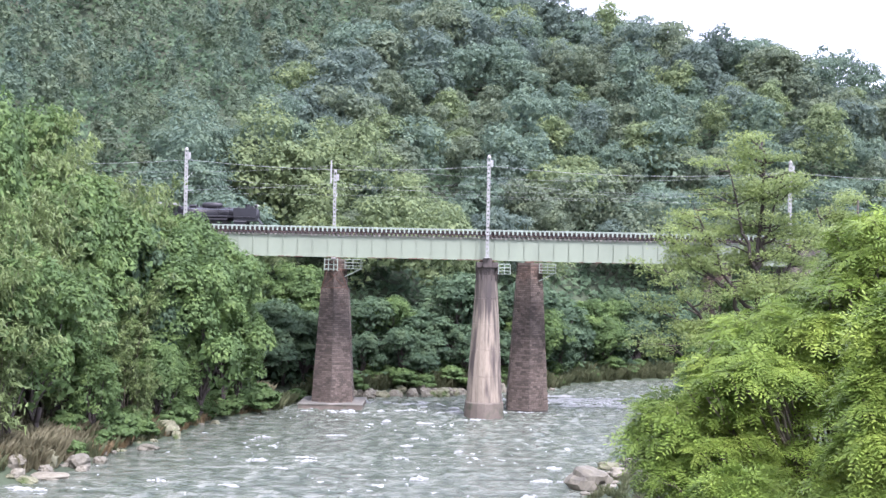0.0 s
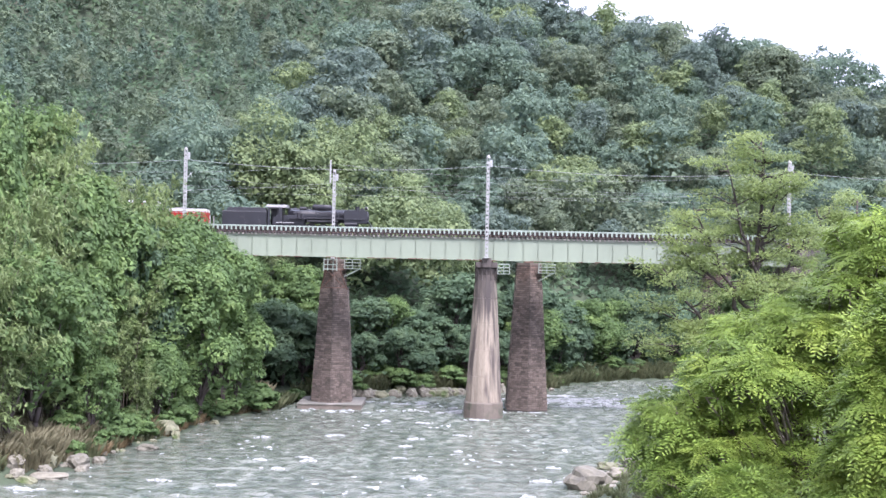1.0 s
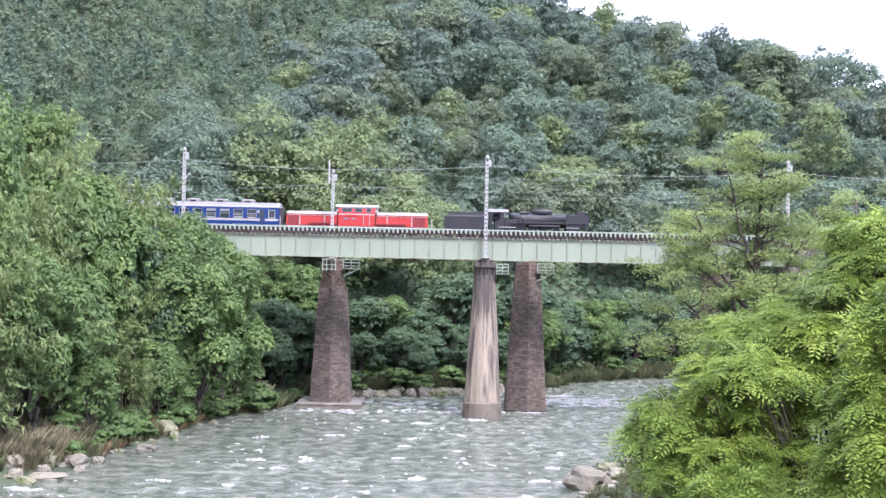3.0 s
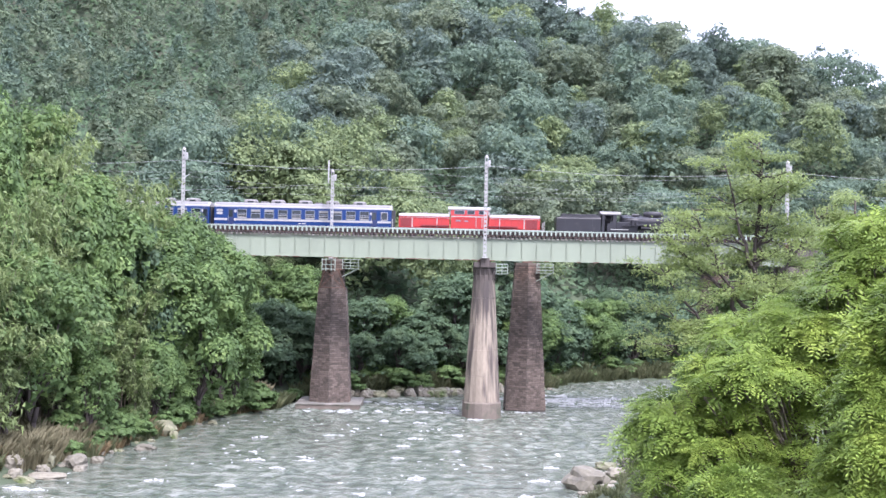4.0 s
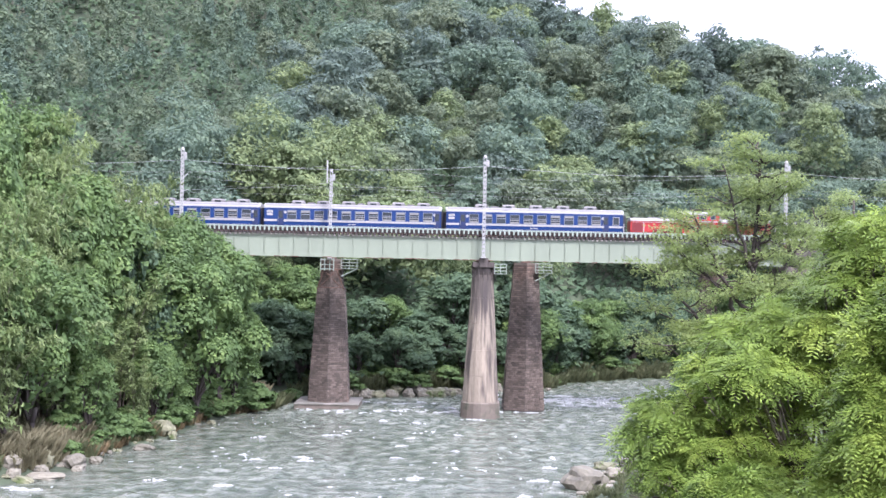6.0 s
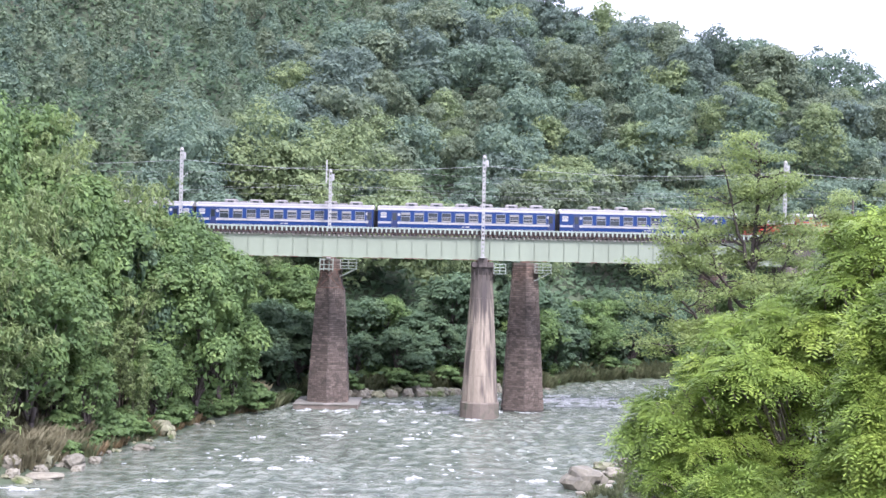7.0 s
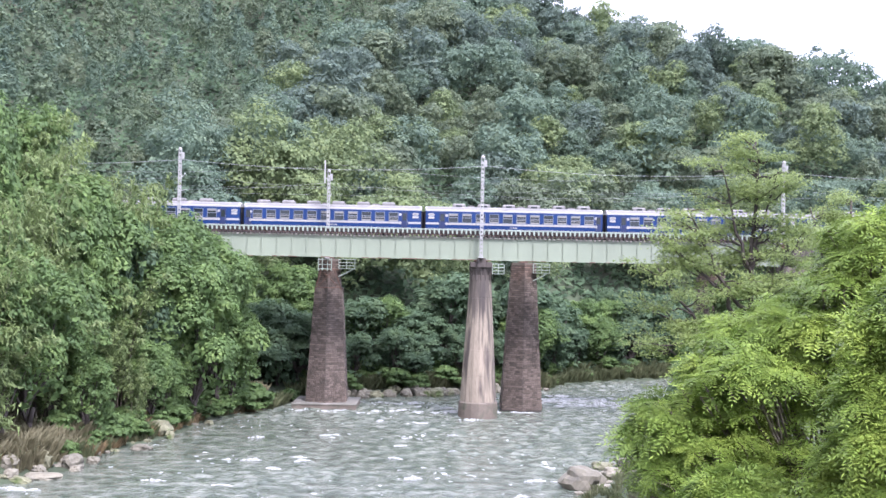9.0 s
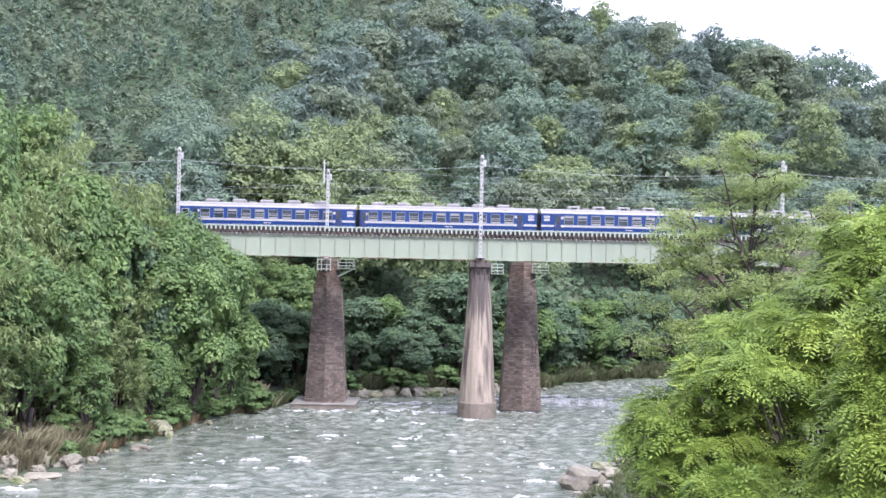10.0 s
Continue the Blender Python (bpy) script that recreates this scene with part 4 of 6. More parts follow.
mast(-28.35, RAIL_NEAR - 2.2, 19.85, 28.9, "white lattice catenary mast overgrown with vine at its foot", 0.34)
mast(4.87, RAIL_NEAR - 2.0, 17.65, 28.75, "tall white lattice catenary mast standing on the concrete pier", 0.36)
mast(37.95, RAIL_NEAR - 2.2, 19.85, 28.8, "white lattice catenary mast partly hidden by trees", 0.34)
mast(-12.62, RAIL_FAR - 2.9, 17.25, 27.35, "white lattice catenary mast of the older bridge with a spike", 0.33, 1.25)
part_shelf = thing("mast_bracket", "steel bracket carrying a mast on the bridge abutment", "bracket", pose(-28.35, RAIL_NEAR - 2.2, 19.45))
part("plate", Shape().box(-0.28, 0.28, -0.28, 1.0, 0.25, 0.4, 0.02).box(-0.15, 0.15, -0.15, 0.8, -0.2, 0.25, 0.02), RUST, part_shelf)
pier_shelf = thing("mast_bracket", "steel bracket carrying a mast on the far bridge abutment", "bracket", pose(37.95, RAIL_NEAR - 2.2, 19.45))
part("plate", Shape().box(-0.28, 0.28, -0.28, 1.0, 0.25, 0.4, 0.02).box(-0.15, 0.15, -0.15, 0.8, -0.2, 0.25, 0.02), RUST, pier_shelf)


def cable(name, a, b, sag, r, label):
    shape, n = Shape(), 18
    pts = [Vector(a).lerp(Vector(b), i / n) - Vector((0, 0, 4 * sag * (i / n) * (1 - i / n))) for i in range(n + 1)]
    shape.rings([[(p.x, p.y + r * math.cos(k * 1.2566), p.z + r * math.sin(k * 1.2566)) for k in range(5)] for p in pts])
    ob = part(name, shape, WIRE)
    return tagged(ob, label, "cable", "overhead cables")


xs = [-62.0, -28.05, 5.2, 38.25, 72.0]
for a, b in zip(xs, xs[1:]):
    cable("feeder_cable", (a, RAIL_NEAR - 2.2, 27.75), (b, RAIL_NEAR - 2.2, 27.75), 0.75, 0.02, "pale grey feeder cable slung between masts")
    cable("messenger_wire", (a, RAIL_NEAR, 26.1), (b, RAIL_NEAR, 26.1), 0.9, 0.009, "thin catenary messenger wire over the near track")
    cable("contact_wire", (a, RAIL_NEAR, 25.05), (b, RAIL_NEAR, 25.05), 0.05, 0.008, "thin contact wire over the near track")
for a, b in ((-62.0, -12.6), (-12.6, 38.0)):
    cable("messenger_wire", (a, RAIL_FAR, 26.2), (b, RAIL_FAR, 26.2), 1.3, 0.01, "thin catenary messenger wire over the far track")
    cable("contact_wire", (a, RAIL_FAR, 24.75), (b, RAIL_FAR, 24.75), 0.05, 0.008, "thin contact wire over the far track")
    cable("feeder_cable", (a, RAIL_FAR - 2.9, 28.2), (b, RAIL_FAR - 2.9, 28.0), 1.3, 0.01, "thin feeder cable over the far track")


# ---- the train ----
RAIL_TOP = 19.945


def section(pts, x):
    """A closed cross-section, mirrored about the middle, at x. pts: (half width, height) from the bottom up."""
    return [(x, -w, z) for w, z in pts] + [(x, w, z) for w, z in pts[::-1]]


COACH_SIDE = [(1.3, 0.95), (1.42, 1.05), (1.45, 1.5), (1.45, 3.1)]
COACH_ROOF = [(1.45, 3.1), (1.45, 3.24), (1.41, 3.34), (1.3, 3.46), (1.05, 3.58), (0.6, 3.66), (0.15, 3.68)]
WHEEL = Shape().tube((0, -0.07, 0), (0, 0.07, 0), 0.43, n=20).tube((0, -0.12, 0), (0, 0.12, 0), 0.12, n=10).mesh("wheel", UNDER)


def frame_shape(w, h, bar, y, deep=0.035):
    """A rectangular frame standing proud of y towards the viewer's side (-y)."""
    s = Shape()
    for a in ((-w / 2, w / 2, -h / 2, -h / 2 + bar), (-w / 2, w / 2, h / 2 - bar, h / 2), (-w / 2, -w / 2 + bar, -h / 2 + bar, h / 2 - bar), (w / 2 - bar, w / 2, -h / 2 + bar, h / 2 - bar)):
        s.box(a[0], a[1], y - deep, y, a[2], a[3], 0.006)
    return s


W_FRAME = frame_shape(1.12, 1.1, 0.06, 0).box(-0.5, 0.5, -0.03, 0, 0.02, 0.09).mesh("frame", ALU)
W_PANE_UP = Shape().box(-0.5, 0.5, -0.012, 0, 0.09, 0.49).mesh("upper_pane", GLASS)
W_PANE_LOW = Shape().box(-0.5, 0.5, -0.012, 0, -0.49, 0.02).mesh("lower_pane", GLASS)
W_BLIND = Shape().box(-0.49, 0.49, -0.02, -0.013, -0.49, -0.33).box(-0.49, 0.49, -0.02, -0.013, -0.16, -0.09).mesh("blind", CURTAIN)
W_BLIND_HIGH = Shape().box(-0.49, 0.49, -0.02, -0.013, 0.28, 0.49).mesh("raised_blind", CURTAIN)
def lozenge(shape, w, h, z, y0, y1, n=8):
    """A flat pill with half-round ends."""
    r, pts = h / 2, []
    for s in (1, -1):
        for i in range(n + 1):
            a = math.pi * i / n - math.pi / 2
            pts.append((s * (w / 2 - r + r * math.cos(a)), z + s * r * math.sin(a)))
    return shape.rings([[(x, y, q) for x, q in pts] for y in (y0, y1)])


S_FRAME = lozenge(lozenge(Shape(), 0.74, 0.3, 0.14, -0.02, 0.0), 0.74, 0.26, -0.2, -0.02, 0.0).mesh("frame", CREAM)
S_PANE = lozenge(Shape(), 0.5, 0.12, 0.14, -0.028, -0.018).mesh("frosted_pane", CURTAIN)


def coach_window(ob, x, z, side, rng):
    at = pose(x, side * 1.452, z, 0, 0, 0 if side < 0 else 180)
    w = part("window", W_FRAME, ALU, ob, at=at)
    part("pane", W_PANE_UP, GLASS, w)
    part("pane", W_PANE_LOW, GLASS, w)
    k = rng.random()
    if k < 0.75:
        part("blind", W_BLIND, CURTAIN, w)
    if k > 0.6:
        part("blind", W_BLIND_HIGH, CURTAIN, w)


def bogie(ob, x, wheelbase=2.1):
    b = part("bogie", Shape().box(-1.6, 1.6, -1.08, -0.92, 0.38, 0.62, 0.03).box(-1.6, 1.6, 0.92, 1.08, 0.38, 0.62, 0.03).box(-0.3, 0.3, -0.95, 0.95, 0.45, 0.9, 0.03), UNDER, ob, at=pose(x, 0, 0))
    for dx in (-wheelbase / 2, wheelbase / 2):
        for y in (-0.56, 0.56):
            part("wheel", WHEEL, UNDER, b, at=pose(dx, y, 0.43))


def coach(ln, first, count, doors, lavatory, cabin, aircon, label, seed):
    """A passenger coach. Offsets are from its rear end: first window, door centres, lavatory window, crew cabin window."""
    ob = thing("passenger_coach", label, "railway coach", None, "blue coaches")
    rng, h = random.Random(seed), ln / 2
    at = lambda x: x - h
    part("body", Shape().rings([section(COACH_SIDE, -h + 0.06), section(COACH_SIDE, h - 0.06)]), BLUE, ob)
    ends = [(-h, 0.93), (-h + 0.08, 1.0), (h - 0.08, 1.0), (h, 0.93)]
    part("roof", Shape().rings([section([(w * k, 3.1 + (z - 3.1) * k) for w, z in COACH_ROOF], x) for x, k in ends]), CREAM, ob, "white cantrail and pale roof", smooth=False)
    part("roof_top", Shape().rings([section([(1.43, 3.36), (1.325, 3.475), (1.06, 3.6), (0.6, 3.68), (0.1, 3.7)], x) for x in (-h + 0.2, h - 0.2)]), ROOF_GREY, ob, "light grey dusty roof")
    for side in (-1, 1):
        for i in range(count):
            coach_window(ob, at(first + i * 1.584), 2.33, side, rng)
        y0, y1 = sorted((side * 1.4505, side * 1.458))
        # white waist line, broken by the doors
        cuts = sorted([(d - 0.42, d + 0.42) for d in doors])
        x = 0.07
        for a, b in cuts + [(ln - 0.07, None)]:
            if a - x > 0.15:
                part("waist_line", Shape().box(at(x), at(a), y0, y1, 1.55, 1.79), CREAM, ob, "white waist line")
            x = b if b else x
        part("sill_line", Shape().box(at(0.07), at(ln - 0.07), y0, y1, 1.1, 1.13), CREAM, ob)
        for d in doors:
            dr = part("door", Shape().box(at(d) - 0.36, at(d) + 0.36, y0, y1 + 0.0, 1.0, 2.95, 0.002), BLUE_DOOR, ob, "dark blue coach door")
            part("window", Shape().box(at(d) - 0.22, at(d) + 0.22, side * 1.468 - 0.01, side * 1.468 + 0.01, 1.95, 2.75), GLASS, dr)
            part("handle", Shape().box(at(d) - 0.3, at(d) - 0.26, side * 1.48 - 0.02, side * 1.48 + 0.02, 1.5, 2.1), ALU, dr)
        for x in (first - 0.78, first + (count - 1) * 1.584 + 0.8):
            part("marker_disc", Shape().tube((at(x), side * 1.45, 2.62), (at(x), side * 1.462, 2.62), 0.17, n=14), CREAM, ob)
            part("line_end", Shape().tube((at(x), side * 1.45, 1.66), (at(x), side * 1.46, 1.66), 0.17, n=14), CREAM, ob)
        part("lettering_bars", Shape().box(at(ln / 2) - 0.5, at(ln / 2) - 0.2, y0, y1, 1.27, 1.37).box(at(ln / 2) - 0.1, at(ln / 2) + 0.35, y0, y1, 1.27, 1.37), CREAM, ob)
        lav = part("lavatory_window", S_FRAME, CREAM, ob, "white frosted window", at=pose(at(lavatory), side * 1.452, 2.55, 0, 0, 0 if side < 0 else 180))
        part("pane", S_PANE, CREAM, lav)
        if cabin:
            cw = part("cabin_window", frame_shape(0.78, 0.95, 0.06, 0).mesh("frame", CREAM), CREAM, ob, "white-framed crew window", at=pose(at(cabin), side * 1.452, 2.35, 0, 0, 0 if side < 0 else 180))
            part("pane", Shape().box(-0.33, 0.33, -0.014, 0, -0.42, 0.42), GLASS, cw)
    for k in aircon:
        part("air_conditioner", Shape().rings([[(at(k) - a, -b, z), (at(k) + a, -b, z), (at(k) + a, b, z), (at(k) - a, b, z)] for a, b, z in ((0.74, 0.75, 3.5), (0.74, 0.74, 3.92), (0.6, 0.6, 4.06))]), ROOF_GREY, ob, "pale roof cooling unit")
        part("grille", Shape().box(at(k) - 0.34, at(k) + 0.34, -0.76, -0.745, 3.7, 3.88), GLASS, ob)
    for a, b in list(zip(aircon, aircon[1:]))[::2]:
        part("ventilator", Shape().rings([[(at((a + b) / 2) - q, -0.45, z), (at((a + b) / 2) + q, -0.45, z), (at((a + b) / 2) + q, 0.45, z), (at((a + b) / 2) - q, 0.45, z)] for q, z in ((0.45, 3.6), (0.42, 3.82), (0.34, 3.86))]), ROOF_GREY, ob)
    for s in (-1, 1):
        part("gangway", Shape().box(min(s * (h - 0.07), s * (h + 0.36)), max(s * (h - 0.07), s * (h + 0.36)), -0.5, 0.5, 1.0, 3.1, 0.03), UNDER, ob, "black gangway bellows")
        part("coupler", Shape().box(min(s * (h - 0.4), s * (h + 0.3)), max(s * (h - 0.4), s * (h + 0.3)), -0.12, 0.12, 0.75, 1.0, 0.02), UNDER, ob)
        bogie(ob, s * (h - 3.2))
    part("underframe", Shape().box(-h + 0.2, h - 0.2, -1.25, 1.25, 0.8, 0.96).box(-2.6, 0.4, -1.2, 1.2, 0.35, 0.82, 0.03).box(1.4, 3.4, -1.2, 1.2, 0.4, 0.82, 0.03), UNDER, ob)
    return ob


def diesel(label):
    """A centre-cab diesel engine with long hoods. Local x from -8.38 (rear) to 8.38."""
    ob = thing("diesel_locomotive", label, "locomotive")
    at = lambda x: x - 8.38
    hood = [(1.3, 1.15), (1.32, 1.3), (1.32, 2.46)]
    cover = [(1.32, 2.465), (1.29, 2.66), (1.1, 2.77), (0.5, 2.82), (0.1, 2.83)]
    for a, b, name in ((0.3, 6.2, "rear_hood"), (10.8, 16.76, "front_hood")):
        part(name, Shape().rings([section(hood, at(a)), section(hood, at(b))]), RED, ob)
        part("hood_top", Shape().rings([section([(w * k, 2.465 + (z - 2.465) * k) for w, z in cover], at(x)) for x, k in ((a, 0.94), (a + 0.08, 1), (b - 0.08, 1), (b, 0.94 if b > 10 else 1))]), CREAM, ob, "white hood top edge")
        part("hood_roof", Shape().box(at(a) + 0.2, at(b) - 0.2, -0.95, 0.95, 2.74, 2.85, 0.03), ROOF_GREY, ob, "grey walkway plates")
        part("exhaust_hatch", Shape().box(at(a) + 2.2, at(a) + 3.4, -0.4, 0.4, 2.84, 2.95, 0.03), ROOF_GREY, ob)
    part("cab", Shape().rings([section([(1.4, 1.15), (1.42, 2.5), (1.42, 2.82), (1.36, 3.3)], at(x)) for x in (6.35, 10.65)]), RED, ob)
    part("cab_slope", Shape().add([(at(6.0), y, 2.75) for y in (-1.25, 1.25)] + [(at(6.36), y, 2.75) for y in (-1.25, 1.25)] + [(at(6.3), y, 3.45) for y in (-1.25, 1.25)] + [(at(6.36), y, 3.45) for y in (-1.25, 1.25)],
                                  [(0, 1, 5, 4), (2, 6, 7, 3), (0, 4, 6, 2), (1, 3, 7, 5), (0, 2, 3, 1), (4, 5, 7, 6)]), CREAM, ob, "white cab end")
    part("cab_slope", Shape().add([(at(11.0), y, 2.75) for y in (-1.25, 1.25)] + [(at(10.64), y, 2.75) for y in (-1.25, 1.25)] + [(at(10.75), y, 3.45) for y in (-1.25, 1.25)] + [(at(10.64), y, 3.45) for y in (-1.25, 1.25)],
                                  [(0, 4, 5, 1), (2, 3, 7, 6), (0, 2, 6, 4), (1, 5, 7, 3), (0, 1, 3, 2), (4, 6, 7, 5)]), CREAM, ob, "white cab end")
    part("cab_roof", Shape().rings([section([(1.42, 3.3), (1.44, 3.42), (1.2, 3.6), (0.5, 3.7), (0.1, 3.7)], at(x)) for x in (6.05, 6.3, 10.7, 10.95)]), CREAM, ob, "white cab roof")
    part("whistle", Shape().tube((at(8.4), 0, 3.68), (at(8.4), 0, 3.98), 0.05, n=8), ROOF_GREY, ob)
    for side in (-1, 1):
        y = lambda d: sorted((side * d, side * (d + 0.012)))
        ya, yb = y(1.322)
        for x0, x1 in ((0.5, 1.72), (15.1, 16.45)):
            part("louvre", Shape().box(at(x0), at(x1), ya, yb, 1.25, 2.25), RED_DARK, ob, "dark red radiator louvres")
            for k in range(5):
                part("slat", Shape().box(at(x0) + 0.05, at(x1) - 0.05, side * 1.345 - 0.015, side * 1.345 + 0.015, 1.35 + k * 0.18, 1.41 + k * 0.18), RED_DARK, ob)
        for x in (1.86, 4.75, 12.05, 14.92):
            part("white_band", Shape().box(at(x) - 0.06, at(x) + 0.06, ya, yb, 1.2, 2.3), CREAM, ob)
        for x0, x1 in ((0.32, 6.15), (10.85, 16.74)):
            # Thin dark red strip: the shade under the hood's white edge put into colour.
            part("hood_shade_strip", Shape().box(at(x0), at(x1), side * 1.33 - 0.02, side * 1.33 + 0.02, 2.44, 2.48), RED_DARK, ob)
        for x0, x1 in ((2.9, 6.2), (10.4, 14.2)):
            part("step_rail", Shape().box(at(x0), at(x1), side * 1.42 - 0.05, side * 1.42 + 0.05, 1.38, 1.52, 0.01).box(at(x0), at(x1), side * 1.36 - 0.06, side * 1.36 + 0.06, 1.3, 1.35), RED_DARK, ob, "dark red foot rail")
        for x in (2.7, 3.55, 4.4, 5.3, 11.6, 12.6, 13.45, 14.3):
            part("panel_seam", Shape().box(at(x) - 0.02, at(x) + 0.02, ya, yb, 1.55, 2.4), RED_DARK, ob)
        for x0, x1 in ((0.4, 6.1), (10.9, 16.7)):
            part("hood_rail", Shape().tube((at(x0), side * 1.4, 2.34), (at(x1), side * 1.4, 2.34), 0.022, n=6), CREAM, ob, "thin white grab rail along the hood")
            part("grab_post", Shape().box(at(x0) - 0.02, at(x0) + 0.02, *sorted((side * 1.32, side * 1.41)), 2.32, 2.36).box(at(x1) - 0.02, at(x1) + 0.02, *sorted((side * 1.32, side * 1.41)), 2.32, 2.36), CREAM, ob)
        part("waist_line", Shape().box(at(6.4), at(10.6), *y(1.422), 2.46, 2.6), CREAM, ob)
        part("red_drop", Shape().box(at(7.0), at(8.5), *y(1.436), 2.3, 2.5), RED, ob)
        for x0, x1 in ((6.75, 7.95), (8.25, 9.15), (9.6, 10.2)):
            w = part("cab_window", Shape().box(at(x0), at(x1), *sorted((side * 1.375, side * 1.43)), 2.78, 3.26), ALU, ob)
            part("pane", Shape().box(at(x0) + 0.06, at(x1) - 0.06, *sorted((side * 1.42, side * 1.438)), 2.83, 3.22), GLASS, w)
        for x in (9.3, 10.0):
            part("door_rail", Shape().tube((at(x), side * 1.46, 1.3), (at(x), side * 1.46, 2.6), 0.04, n=6), CREAM, ob, "white grab rail")
        part("number_plate", Shape().box(at(6.95), at(7.5), *y(1.422), 1.95, 2.12), ALU, ob)
        part("maker_plate", Shape().box(at(7.9), at(8.4), *y(1.422), 1.95, 2.08), ALU, ob)
        for x in (-0.45, 17.25):
            part("end_rail", Shape().tube((at(x), side * 1.2, 1.0), (at(x), side * 1.2, 2.1), 0.06, n=6), CREAM, ob, "white end handrail")
        for x0, x1 in ((0.27, 0.3), (16.76, 16.79)):
            part("headlight", Shape().tube((at(x0), side * 0.75, 2.55), (at(x1), side * 0.75, 2.55), 0.16, n=12), LAMP_GLASS, ob)
    part("deck", Shape().box(at(-0.6), at(17.4), -1.42, 1.42, 0.98, 1.15, 0.02), UNDER, ob)
    part("skirt_line", Shape().box(at(-0.6), at(17.4), -1.43, -1.425, 1.0, 1.1), CREAM, ob)
    part("fuel_tank", Shape().box(at(6.6), at(10.2), -1.2, 1.2, 0.4, 0.98, 0.05), UNDER, ob)
    for x in (3.0, 13.8):
        bogie(ob, at(x), 2.2)
    return ob


def tender(label):
    ob = thing("tender", label, "tender")
    part("tank", Shape().rings([section([(1.3, 0.95), (1.38, 1.05), (1.38, 2.55), (1.3, 2.72)], x) for x in (-2.6, 2.55)]), ENGINE_BLACK, ob)
    part("coal_bunker", Shape().rings([section([(1.32, 2.7), (1.3, 2.92)], -2.1), section([(1.32, 2.7), (1.3, 3.02)], 1.9), section([(1.3, 2.7), (1.28, 3.0)], 2.5)]), ENGINE_BLACK, ob)
    coal, rng = Shape(), random.Random(5)
    for _ in range(160):
        x, y, s = rng.uniform(-1.9, 2.2), rng.uniform(-1.1, 1.1), rng.uniform(0.08, 0.2)
        coal.box(x - s, x + s, y - s, y + s, 2.85, 3.0 + s * 0.5 + 0.06 * math.cos(y), 0.03)
    part("coal", coal, ENGINE_GREY, ob, "heaped coal")
    for x in (-1.6, 0, 1.6):
        part("rivet_strip", Shape().box(x - 0.04, x + 0.04, -1.392, -1.378, 1.1, 2.6), ENGINE_GREY, ob)
    part("handrail", Shape().tube((-2.5, -1.44, 2.62), (2.4, -1.44, 2.62), 0.02, n=6), ENGINE_GREY, ob)
    part("frame", Shape().box(-2.75, 2.7, -1.1, 1.1, 0.75, 0.95), UNDER, ob)
    for x in (-1.3, 1.3):
        bogie(ob, x, 1.5)
    return ob


